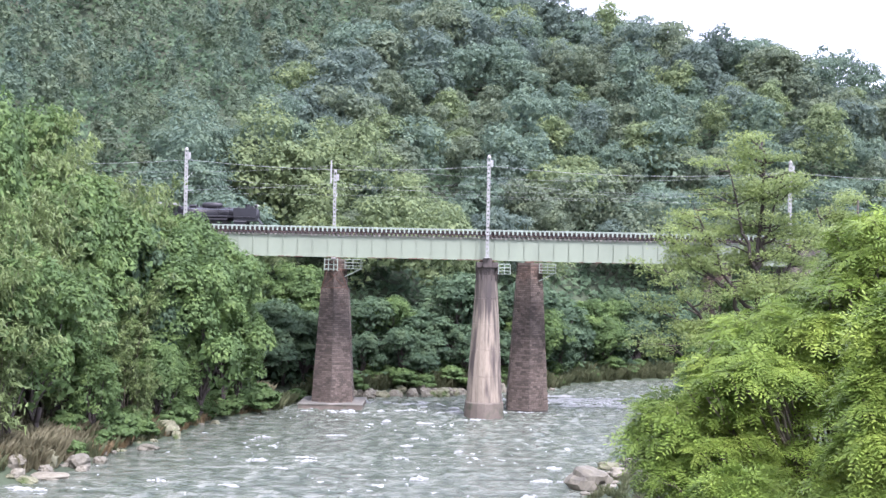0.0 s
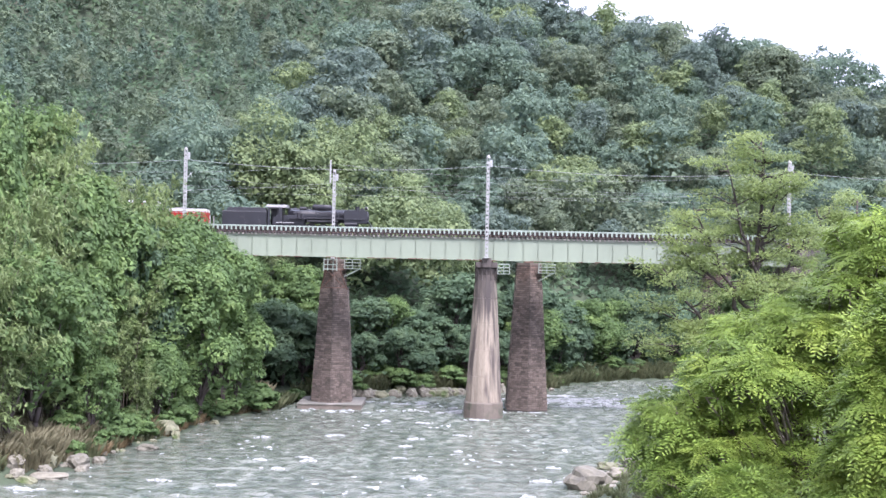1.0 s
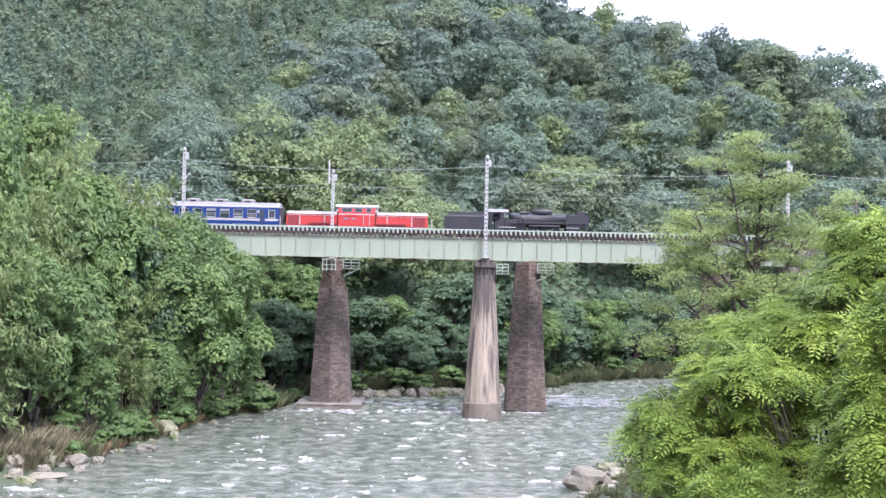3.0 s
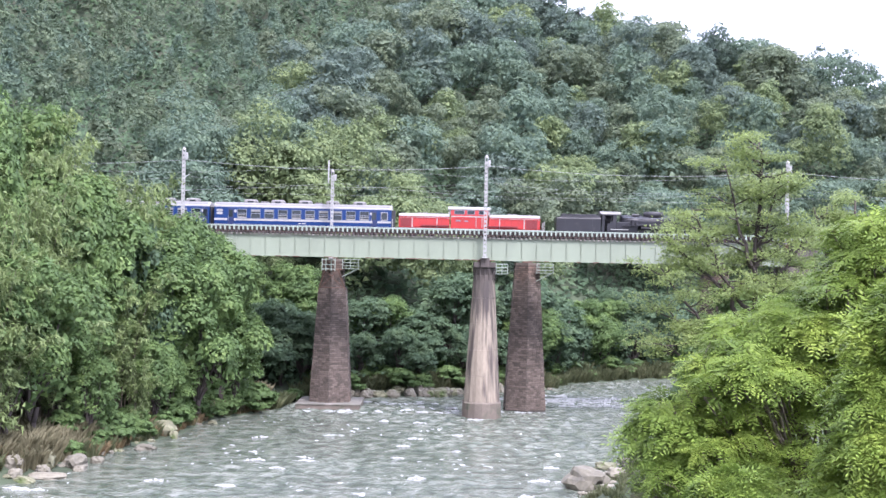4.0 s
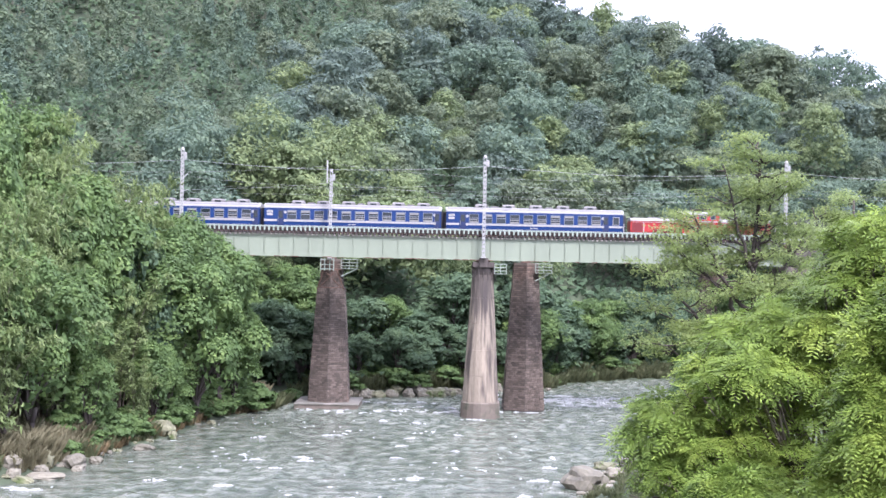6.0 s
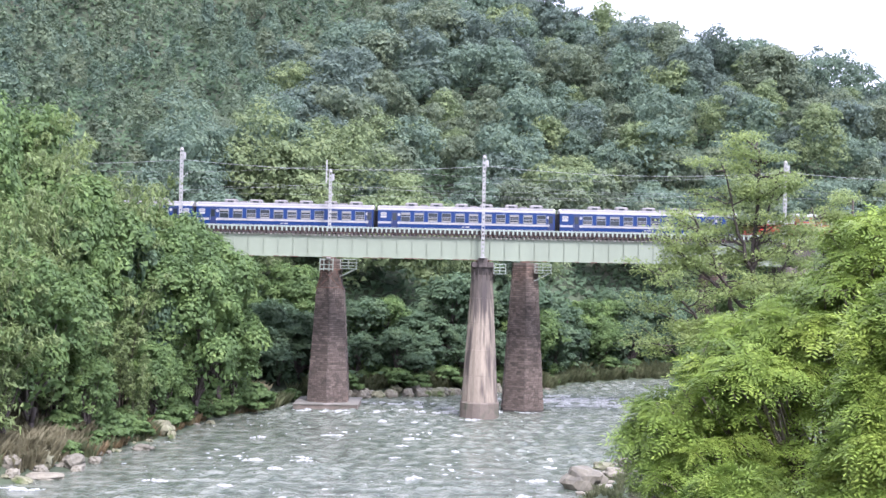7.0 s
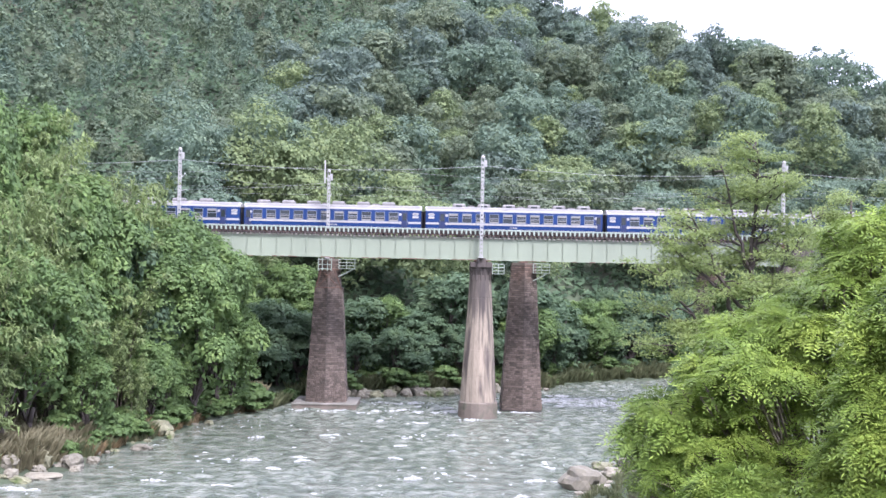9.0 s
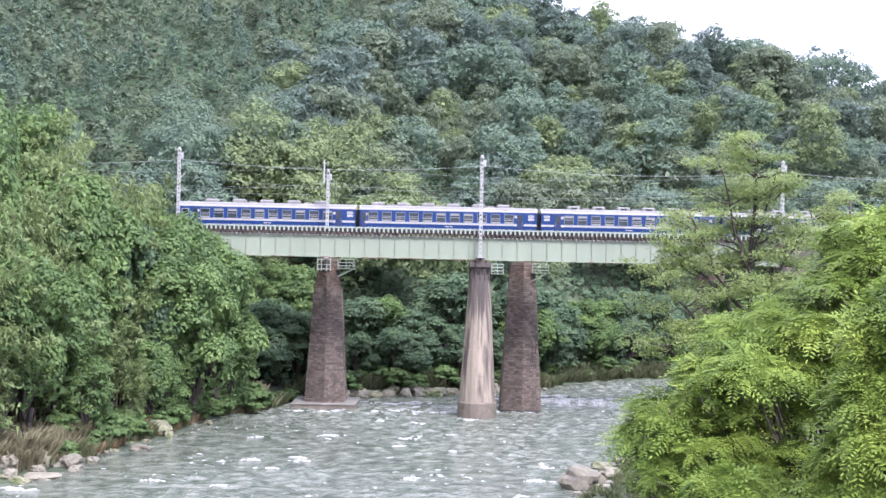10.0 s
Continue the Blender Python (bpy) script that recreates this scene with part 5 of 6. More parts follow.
def steam_engine(label):
    """A steam locomotive; local x from -6.2 (cab) to 6.2 (front)."""
    ob = thing("steam_locomotive", label, "locomotive")
    part("boiler", Shape().rings([[(x, r * math.cos(a), 2.28 + r * math.sin(a)) for a in np.linspace(0, 2 * math.pi, 29)[:-1]] for x, r in ((-3.7, 0.86), (-1.6, 0.84), (-1.55, 0.8), (2.6, 0.78), (2.62, 0.8), (5.3, 0.8), (5.5, 0.74))]), ENGINE_BLACK, ob, smooth=True)
    part("smokebox_door", Shape().rings([[(x, r * math.cos(a), 2.28 + r * math.sin(a)) for a in np.linspace(0, 2 * math.pi, 25)[:-1]] for x, r in ((5.48, 0.66), (5.6, 0.6), (5.72, 0.3), (5.75, 0.05))]), ENGINE_GREY, ob)
    for x in (-2.8, -1.6, -0.4, 0.9, 2.2):
        part("boiler_band", Shape().rings([[(q, 0.868 * math.cos(a), 2.28 + 0.868 * math.sin(a)) for a in np.linspace(0, 2 * math.pi, 29)[:-1]] for q in (x - 0.03, x + 0.03)]), ENGINE_GREY, ob)
    part("steam_dome", Shape().rings([[(0.2 + 1.18 * k * math.cos(a) * (1 if abs(math.cos(a)) < 0.9 else 1.02), 0.5 * k * math.sin(a), z) for a in np.linspace(0, 2 * math.pi, 25)[:-1]] for k, z in ((1.02, 2.9), (1.0, 3.38), (0.93, 3.54), (0.78, 3.62))]), ENGINE_GREY, ob, "long dusty dome cover", smooth=True)
    part("chimney", Shape().tube((4.35, 0, 2.95), (4.35, 0, 3.42), 0.3, 0.26, 16).tube((4.35, 0, 3.42), (4.35, 0, 3.5), 0.34, 0.34, 16), ENGINE_BLACK, ob)
    part("feedwater_heater", Shape().tube((4.95, -0.75, 3.05), (4.95, 0.75, 3.05), 0.24, n=14), ENGINE_GREY, ob)
    lamp = part("headlamp", Shape().tube((5.2, 0, 3.3), (5.55, 0, 3.3), 0.2, n=14), ENGINE_BLACK, ob)
    part("lens", Shape().tube((5.55, 0, 3.3), (5.57, 0, 3.3), 0.17, n=14), LAMP_GLASS, lamp)
    part("bell_fitting", Shape().tube((3.35, -0.25, 3.05), (3.35, -0.25, 3.25), 0.08, 0.05, 8), ENGINE_GREY, ob)
    part("turbo_generator", Shape().tube((-2.4, -0.35, 3.15), (-1.6, -0.35, 3.15), 0.18, n=12).tube((-2.95, 0.3, 3.0), (-2.95, 0.3, 3.32), 0.12, 0.1, 10), ENGINE_GREY, ob)
    part("safety_valve", Shape().tube((-1.2, 0.2, 3.0), (-1.2, 0.2, 3.35), 0.09, n=8).tube((-1.45, -0.2, 3.0), (-1.45, -0.2, 3.3), 0.09, n=8), ENGINE_GREY, ob)
    for y in (-1.3, 1.3):
        part("running_board", Shape().box(-3.6, 5.4, y - 0.22, y + 0.22, 1.9, 1.97, 0.01), ENGINE_GREY, ob, "running board edge")
        part("running_board_edge", Shape().box(-2.0, 2.4, y * 1.165 - 0.02, y * 1.165 + 0.02, 1.9, 2.02), ENGINE_GREY, ob)
        part("smoke_deflector", Shape().box(2.9, 5.6, y - 0.012, y + 0.012, 1.5, 2.98, 0.005), ENGINE_BLACK, ob, "flat black smoke deflector")
        part("air_tank", Shape().tube((-1.4, y * 0.95, 1.62), (2.2, y * 0.95, 1.62), 0.2, n=12), ENGINE_GREY, ob)
        part("cylinder", Shape().tube((3.1, y * 0.92, 0.85), (4.3, y * 0.92, 0.85), 0.38, n=16).tube((2.95, y * 0.92, 1.35), (4.45, y * 0.92, 1.35), 0.22, n=12), ENGINE_BLACK, ob)
        part("pipe", Shape().tube((-3.0, y * 0.72, 2.6), (3.0, y * 0.7, 2.55), 0.04, n=6).tube((-2.0, y * 0.68, 2.05), (2.9, y * 0.68, 2.05), 0.05, n=6), ENGINE_GREY, ob)
        part("handrail", Shape().tube((-3.4, y * 0.6, 2.85), (5.3, y * 0.56, 2.78), 0.025, n=6), ALU, ob)
        part("air_pump", Shape().tube((-2.4, y * 0.88, 1.95), (-2.4, y * 0.88, 2.5), 0.2, n=12).tube((-2.0, y * 0.88, 1.95), (-2.0, y * 0.88, 2.4), 0.15, n=12), ENGINE_GREY, ob)
        part("side_rod", Shape().box(-2.6, 1.9, y * 0.8 - 0.03, y * 0.8 + 0.03, 0.62, 0.74, 0.01), ALU, ob)
        part("white_step_line", Shape().box(-5.0, -2.9, y * 1.16 - 0.015, y * 1.16 + 0.015, 1.36, 1.44), CREAM, ob, "white-lined cab step rail")
    part("cab", Shape().box(-4.35, -4.3, -1.35, 1.35, 1.1, 3.2).box(-5.4, -4.35, -1.38, -1.33, 1.1, 2.1).box(-5.4, -4.35, 1.33, 1.38, 1.1, 2.1).box(-5.0, -4.35, -1.38, -1.33, 2.1, 2.35)
         .box(-4.75, -4.35, -1.38, -1.33, 2.35, 3.2).box(-4.75, -4.35, 1.33, 1.38, 2.35, 3.2).box(-6.0, -5.7, -1.38, -1.33, 1.1, 3.1).box(-6.0, -5.7, 1.33, 1.38, 1.1, 3.1).box(-6.1, -4.3, -1.35, 1.35, 1.05, 1.12).box(-5.75, -4.7, 1.33, 1.38, 2.1, 3.2), ENGINE_BLACK, ob)
    part("cab_roof", Shape().rings([section([(1.4, 3.15), (1.36, 3.26), (0.95, 3.45), (0.4, 3.52), (0.1, 3.52)], x) for x in (-6.2, -3.8)]), ROOF_GREY, ob, "pale grey cab roof")
    part("cab_window", frame_shape(0.75, 0.6, 0.06, -1.385).mesh("frame", ENGINE_GREY), ENGINE_GREY, ob, at=pose(-5.25, 0, 2.75))
    part("backhead", Shape().box(-4.5, -4.35, -0.7, 0.7, 1.15, 2.6, 0.05).tube((-4.7, -0.3, 2.0), (-4.5, -0.3, 2.0), 0.2, n=10), BRASS, ob, "warm brass fittings inside the cab")
    part("firebox", Shape().box(-4.3, -1.7, -0.95, 0.95, 1.0, 2.3, 0.08), ENGINE_BLACK, ob)
    part("frame", Shape().box(-5.9, 6.0, -0.55, 0.55, 0.55, 1.1, 0.02), UNDER, ob)
    part("buffer_beam", Shape().box(5.9, 6.12, -1.35, 1.35, 0.85, 1.25, 0.02), ENGINE_BLACK, ob)
    part("front_steps", Shape().add([(5.5, -1.2, 1.95), (5.5, 1.2, 1.95), (6.1, 1.2, 1.25), (6.1, -1.2, 1.25), (5.5, -1.2, 1.85), (5.5, 1.2, 1.85), (6.1, 1.2, 1.2), (6.1, -1.2, 1.2)],
                                     [(0, 1, 2, 3), (4, 7, 6, 5), (0, 3, 7, 4), (1, 5, 6, 2), (0, 4, 5, 1), (3, 2, 6, 7)]), ENGINE_BLACK, ob)
    big = Shape().tube((0, -0.07, 0), (0, 0.07, 0), 0.7, n=24).mesh("driving_wheel", UNDER)
    for x in (-2.5, -1.05, 0.4, 1.85):
        for y in (-0.6, 0.6):
            part("driving_wheel", big, UNDER, ob, at=pose(x, y, 0.7))
    for x in (4.9, -4.6):
        for y in (-0.58, 0.58):
            part("small_wheel", WHEEL, UNDER, ob, at=pose(x, y, 0.43))
    return ob


MID_AC = [3.93 + 2.93 * i for i in range(6)]
END_AC = [4.16 + 3.19 * i for i in range(5)]
end_coach = coach(20.75, 3.29, 10, [2.0, 18.65], 0.68, 19.87, END_AC, "deep blue end coach with white lines and a crew cabin", 1)
mid_coach = coach(20.75, 3.29, 11, [2.0, 20.2], 0.72, None, MID_AC, "deep blue passenger coach with white waist line and roof edge", 2)
third_coach = copy_thing(mid_coach, pose(0, 0, 0))
fourth_coach = copy_thing(mid_coach, pose(0, 0, 0))
last_coach = copy_thing(end_coach, pose(0, 0, 0))
tagged(last_coach, "deep blue rear end coach with white lines and a crew cabin")
red_engine = diesel("red and white centre-cab diesel locomotive coupled behind the tender")
coal_tender = tender("black steel tender heaped with coal")
black_engine = steam_engine("black steam locomotive with smoke deflectors heading the train")


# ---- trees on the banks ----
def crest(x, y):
    """Bank wood's height, fitted to the camera's view: tall nearby, falling towards the bridge."""
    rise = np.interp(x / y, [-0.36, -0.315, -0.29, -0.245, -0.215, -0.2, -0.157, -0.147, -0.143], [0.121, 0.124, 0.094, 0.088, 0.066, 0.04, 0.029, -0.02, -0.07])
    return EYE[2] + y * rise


rng = np.random.default_rng(5)
bank_kinds = [tree_kind("bank_tree", 301, 8200, 4.2, 6.8, 0.8, 0.29, LEAF_BANK, lobes=17, label="leafy bank tree hung with climbing vine"),
              tree_kind("bank_tree", 302, 6200, 3.6, 5.2, 0.2, 0.29, LEAF_BANK, lobes=15, label="broad green tree leaning over the river bank"),
              tree_kind("shady_tree", 303, 6600, 4.0, 5.6, 0.4, 0.3, LEAF_DARK, lobes=15, label="dark green broadleaf tree on the river bank"),
              bamboo_clump("bamboo_clump", 304, "feathery drooping bamboo clump"),
              bamboo_clump("bamboo_clump", 305, "feathery drooping bamboo clump with leaning canes", 13, 13.5)]


def plant(kind, x, y, top, wide=1.0, group="bank trees"):
    """A copy of a tree kind, standing on the ground and reaching up to top."""
    src, full = bank_kinds[kind], (13.9, 10.2, 11.2, 10.2, 11.0)[kind]
    z = float(height(x, y))
    k = max((top - z) / full, 0.3)
    wide = wide * min(max(k, 0.5), 1.25)
    ob = copy_thing(src, pose(x, y, z - 0.15, 0, 0, rng.uniform(0, 360)) @ Matrix.Diagonal((wide, wide, k, 1)))
    tagged(ob, group=group)
    return ob


# the near side of the left bank: a wall of trees from the water up
for y in np.arange(88, 140, 4.3):
    for d in (1.8, 5.2, 9.0, 13.5, 18.5):
        yy = y + rng.uniform(-1.6, 1.6)
        edge = float(np.interp(yy, [p[1] for p in BANK_FAR[3:11]], [p[0] for p in BANK_FAR[3:11]]))
        x = edge - d * rng.uniform(0.9, 1.15)
        if x / yy < -0.385 or (yy > 137 and x < -29) or (yy < 109 and d < 4.5):
            continue
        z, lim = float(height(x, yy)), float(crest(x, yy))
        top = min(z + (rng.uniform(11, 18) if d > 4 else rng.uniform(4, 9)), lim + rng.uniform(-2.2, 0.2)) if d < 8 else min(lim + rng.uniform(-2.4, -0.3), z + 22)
        if top - z < 2.5:
            continue
        west = x / yy < -0.232
        kind = rng.choice([3, 4, 0, 1, 2], p=[0.36, 0.32, 0.08, 0.12, 0.12]) if west else rng.choice([0, 1, 2, 3], p=[0.42, 0.3, 0.18, 0.1])
        plant(int(kind), x, yy, top, rng.uniform(0.62, 0.95) if d < 4 else rng.uniform(0.8, 1.1))

# vine-hung trees before the abutment, up to the girder's end
for x, y, top in ((-23.4, 137.8, 17.6), (-26.0, 135.2, 19.0), (-28.6, 134.6, 20.0), (-31.0, 135.5, 21.5), (-24.6, 131.5, 16.5), (-22.0, 139.6, 12.5), (-27.4, 130.0, 19.5), (-33.0, 131.0, 22.5), (-23.9, 138.9, 18.0), (-26.2, 138.6, 19.6), (-28.8, 138.4, 21.4), (-31.4, 138.2, 22.6), (-27.4, 139.3, 20.0), (-30.2, 139.3, 22.0)):
    plant(int(rng.integers(2)), x, y, top, 1.0)

# the wood under and behind the bridges on the far bank
for x in np.arange(-34, 52, 4.6):
    for d in (4.5, 10.0):
        px = x + rng.uniform(-1.3, 1.3)
        edge = float(np.interp(px, [p[0] for p in BANK_FAR[9:19]], [p[1] for p in BANK_FAR[9:19]]))
        y = max(edge, 157.5) + d * rng.uniform(0.85, 1.2)
        if abs(px / y) > 0.37 or (px < -17.5 and y < 160):
            continue
        z = float(height(px, y))
        plant(int(rng.choice([2, 1], p=[0.8, 0.2])), px, y, z + rng.uniform(9, 14.5) - (3 if d < 5 else 0), rng.uniform(0.95, 1.4), "far bank trees")

for x, y in ((-19.3, 158.2), (-17.2, 161.0), (-22.0, 160.0), (-24.5, 157.6), (-20.0, 163.0), (-27.5, 159.5)):
    plant(2, x, y, float(height(x, y)) + rng.uniform(8, 11), 1.1, "far bank trees")
# trees in front of the far abutments and along the right bank under the bridge
for x, y, h in ((29, 134, 11), (33, 138, 15), (36, 132, 14), (40, 137, 16), (44, 134, 8), (31, 146, 12), (36, 147, 14), (26, 128, 8), (30, 122, 10)):
    plant(1 if x % 2 else 2, x, y, float(height(x, y)) + h, 0.9, "right bank trees")
# low scrub along the water's edges
shrub = tree_kind("shrub", 311, 1700, 1.3, 0.8, 0.1, 0.22, LEAF_BANK, label="low tangled scrub at the river's edge", category="shrub", lobes=7, sub=5)
shrub.matrix_basis = pose(-29.6, 103.5, float(height(-29.6, 103.5)) - 0.15)
tagged(shrub, group="bank scrub")
for i in range(130):
    if i % 2:
        y = rng.uniform(109, 146)
        x = float(np.interp(y, [p[1] for p in BANK_FAR[3:11]], [p[0] for p in BANK_FAR[3:11]])) - rng.uniform(0.8, 4.0)
    else:
        x = rng.uniform(-18, 46)
        y = float(np.interp(x, [p[0] for p in BANK_FAR[9:17]], [p[1] for p in BANK_FAR[9:17]])) + rng.uniform(1.5, 8.0)
    k = rng.uniform(0.6, 1.5)
    copy_thing(shrub, pose(x, y, float(height(x, y)) - 0.2, 0, 0, rng.uniform(0, 360)) @ Matrix.Diagonal((k * 1.2, k * 1.2, k, 1)))
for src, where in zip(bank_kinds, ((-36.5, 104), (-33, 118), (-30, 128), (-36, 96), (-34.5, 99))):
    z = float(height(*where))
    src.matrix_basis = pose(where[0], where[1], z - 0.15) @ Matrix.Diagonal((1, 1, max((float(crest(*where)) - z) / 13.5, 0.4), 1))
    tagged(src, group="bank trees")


# ---- the walnut tree close to the camera ----
def compound_leaf(rng, ln, pairs=7):
    """A feathered leaf along x: pairs of pointed leaflets and one at the tip, drooping towards its end."""
    out = []
    for i in range(pairs + 1):
        k = (i + 1.0) / (pairs + 1)
        root = np.array([ln * k, 0, -0.5 * ln * k * k])
        size = ln * 0.31 * (1 - 0.55 * abs(k - 0.55))
        for s in ((0,) if i == pairs else (-1, 1)):
            a = 0.0 if s == 0 else s * rng.uniform(0.95, 1.25)
            d = np.array([math.cos(a), math.sin(a), -0.25 + rng.normal() * 0.1])
            n = unit(np.array([0.1, -0.35 * s, 1.0]))
            b = np.cross(n, unit(d))
            out.append([root, root + b * size * 0.165 + d * size * 0.42, root + d * size, root - b * size * 0.165 + d * size * 0.42])
    return np.array(out)


def whorl(seed, n=7):
    """A shoot's end: compound leaves spread round an upright axis."""
    rng, parts = np.random.default_rng(seed), []
    for i in range(n):
        a, tilt = 2.4 * i + rng.normal() * 0.2, rng.uniform(0.0, 0.6)
        q = compound_leaf(rng, rng.uniform(0.4, 0.6), 7)
        ct, st, ca, sa = math.cos(tilt), math.sin(tilt), math.cos(a), math.sin(a)
        q = q @ np.array([[ct, 0, st], [0, 1, 0], [-st, 0, ct]])
        parts.append(q @ np.array([[ca, sa, 0], [-sa, ca, 0], [0, 0, 1]]))
    return np.concatenate(parts)


def leafy_shell(seed, lobes, shoots, whorls, size=1.0):
    """Shoots over the upper and outer sides of rounded masses. lobes: (centre, radii)."""
    rng, out, tips = np.random.default_rng(seed), [], []
    weight = np.array([r[0] * r[2] for _, r in lobes])
    for _ in range(shoots):
        c, r = lobes[rng.choice(len(lobes), p=weight / weight.sum())]
        d = unit(rng.normal(size=3))
        if d[2] < -0.2:
            d[2] *= -1
        p = np.array(c) + d * np.array(r) * rng.uniform(0.78, 1.06)
        if any(np.linalg.norm((p - np.array(c2)) / np.array(r2)) < 0.72 for c2, r2 in lobes):
            continue
        n = unit(d * 0.75 + np.array([0, 0, 0.8]) + rng.normal(size=3) * 0.15)
        t = unit(np.cross(n, rng.normal(size=3)))
        m = np.stack([t, np.cross(n, t), n])
        out.append(whorls[rng.integers(len(whorls))] @ m * size * rng.uniform(0.8, 1.25) + p)
        tips.append(p)
    return np.concatenate(out), tips


def big_leaved_tree(name, base, lobes, shoots, size, seed, label):
    ob = thing(name, label, "tree", pose(*base))
    rng = np.random.default_rng(seed)
    local, minor = [(np.array(c) - np.array(base), r) for c, r in lobes], []
    for c, r in local:
        for _ in range(int(30 * max(r) / 3) + 6):
            d = unit(rng.normal(size=3))
            d[2] = abs(d[2]) * 1.25 - 0.42
            k = rng.uniform(0.17, 0.28)
            minor.append((c + d * np.array(r) * rng.uniform(0.7, 0.92), np.array([r[0] * k, r[1] * k, r[2] * k * 0.55])))
    whorls = [whorl(seed + i) for i in range(5)]
    q, tips = leafy_shell(seed, minor, shoots, whorls, size)
    inner, _ = leafy_shell(seed + 9, [(c, np.array(r) * 0.72) for c, r in local], shoots // 5, whorls, size * 1.15)
    wood = Shape()
    limb(wood, rng, (0, 0, -0.5), tuple(local[0][0] * 0.75), 0.24, 0.13, 6, 0.02)
    for c, r in minor:
        limb(wood, rng, tuple(local[0][0] * rng.uniform(0.5, 0.75)), tuple(c), 0.07, 0.025, 5, 0.05)
    for p in tips[::3]:
        c = min(minor, key=lambda m: np.linalg.norm(p - m[0]))[0]
        wood.tube(c, p, 0.02, 0.01, 5, ends=False)
    part("trunk", wood, BARK, ob, smooth=True)
    part("foliage", quads_mesh("foliage", q, [LEAF_WALNUT]), LEAF_WALNUT, ob)
    part("inner_foliage", quads_mesh("inner_foliage", inner, [LEAF_WALNUT]), LEAF_WALNUT, ob, "shaded inner leaves")
    return ob


gz = float(height(9.5, 32))
big_leaved_tree("walnut_tree", (9.6, 32, gz), [((10.0, 31.5, 13.2), (4.0, 3.2, 4.5)), ((6.5, 30, 12.0), (1.9, 2.0, 2.3)), ((5.4, 30, 12.6), (1.2, 1.2, 1.5)), ((6.9, 30, 14.2), (1.5, 1.5, 1.2)), ((11.2, 30.5, 16.7), (2.5, 2.0, 2.1)), ((8.3, 29.2, 9.9), (2.6, 2.0, 2.0))], 3000, 0.95, 41,
                "bright green walnut tree with feathered leaves on the near bank")
big_leaved_tree("walnut_tree", (9.6, 25.5, float(height(9.6, 25.5))), [((9.5, 25.0, 13.2), (2.0, 1.6, 2.9)), ((9.7, 25.0, 15.7), (1.6, 1.4, 1.5))], 950, 1.0, 57,
                "young walnut tree with large drooping feathered leaves")
big_leaved_tree("walnut_tree", (6.6, 26.5, float(height(6.6, 26.5))), [((6.3, 26.5, 11.7), (1.15, 1.1, 1.0))], 240, 0.95, 63,
                "low walnut sapling with feathered leaves in front of its parent")


# ---- the airy tree behind it ----
def airy_tree(name, base, stems, sprays, seed, label, reach=3.4):
    """A thin-limbed tree with flat sprays of small leaves, open enough to see its branches. stems: end points of its main limbs."""
    ob = thing(name, label, "tree", pose(*base))
    rng, wood = np.random.default_rng(seed), Shape()
    joints = []
    for a, b, r in stems:
        a, b = Vector(a) - Vector(base), Vector(b) - Vector(base)
        limb(wood, rng, a, b, r, r * 0.25, 8, 0.03)
        for _ in range(int((b - a).length * 2.2)):
            k = rng.uniform(0.12, 1.0)
            p = a.lerp(b, k)
            turn, ln = rng.uniform(0, 6.28), reach * rng.uniform(0.45, 1.0) * (1.05 - 0.5 * k)
            q = p + Vector((math.cos(turn) * ln, math.sin(turn) * ln, ln * rng.uniform(0.0, 0.65)))
            limb(wood, rng, p, q, r * 0.22 + 0.015, 0.012, 5, 0.07, 5)
            joints.append((np.array(p), np.array(q)))
    rows = []
    for _ in range(sprays):
        p, q = joints[rng.integers(len(joints))]
        c = p + (q - p) * rng.uniform(0.45, 1.1) + rng.normal(size=3) * np.array([0.28, 0.28, 0.16])
        n = int(rng.integers(34, 60))
        off = rng.normal(size=(n, 3)) * np.array([0.42, 0.42, 0.11])
        nrm = unit(np.array([0, -0.25, 0.9]) + rng.normal(size=(n, 3)) * 0.55)
        rows.append(leaf_tris(rng, c + off, nrm, 0.14, 0.7))
    part("trunk", wood, BARK_DARK, ob, smooth=True)
    part("foliage", quads_mesh("foliage", np.concatenate(rows), [LEAF_ROBINIA]), LEAF_ROBINIA, ob)
    return ob


gz = float(height(17, 72))
airy_tree("robinia_tree", (17.7, 72, gz), [((17.7, 72, gz - 0.4), (18.0, 72, 23.6), 0.3), ((17.7, 72, 13.0), (13.9, 71, 20.2), 0.16), ((17.7, 72, 14), (20.6, 72.5, 18.6), 0.13),
                                           ((17.7, 72, 10), (12.2, 70.5, 16.8), 0.16), ((17.8, 72, 15.5), (15.7, 71, 22.6), 0.13), ((17.7, 72, 8), (12.6, 70, 12.6), 0.14), ((17.8, 72, 17), (19.0, 71.5, 22.4), 0.1), ((17.7, 72, 12), (11.8, 72, 14.6), 0.13), ((17.7, 72, 14.5), (12.6, 71.5, 18.4), 0.13)], 1250, 71,
          "airy light green robinia with thin dark branches", 3.6)
gz = float(height(25, 76))
airy_tree("robinia_tree", (24.8, 76, gz), [((24.8, 76, gz - 0.4), (24.6, 76, 21.2), 0.26), ((24.8, 76, 11), (22.0, 75.5, 20.6), 0.14), ((24.8, 76, 12), (27.6, 76, 20.4), 0.14), ((24.8, 76, 10), (28.5, 76, 16), 0.14), ((24.8, 76, 9), (22, 75, 14.5), 0.14)], 1500, 77,
          "airy robinia with thin branches farther along the bank")

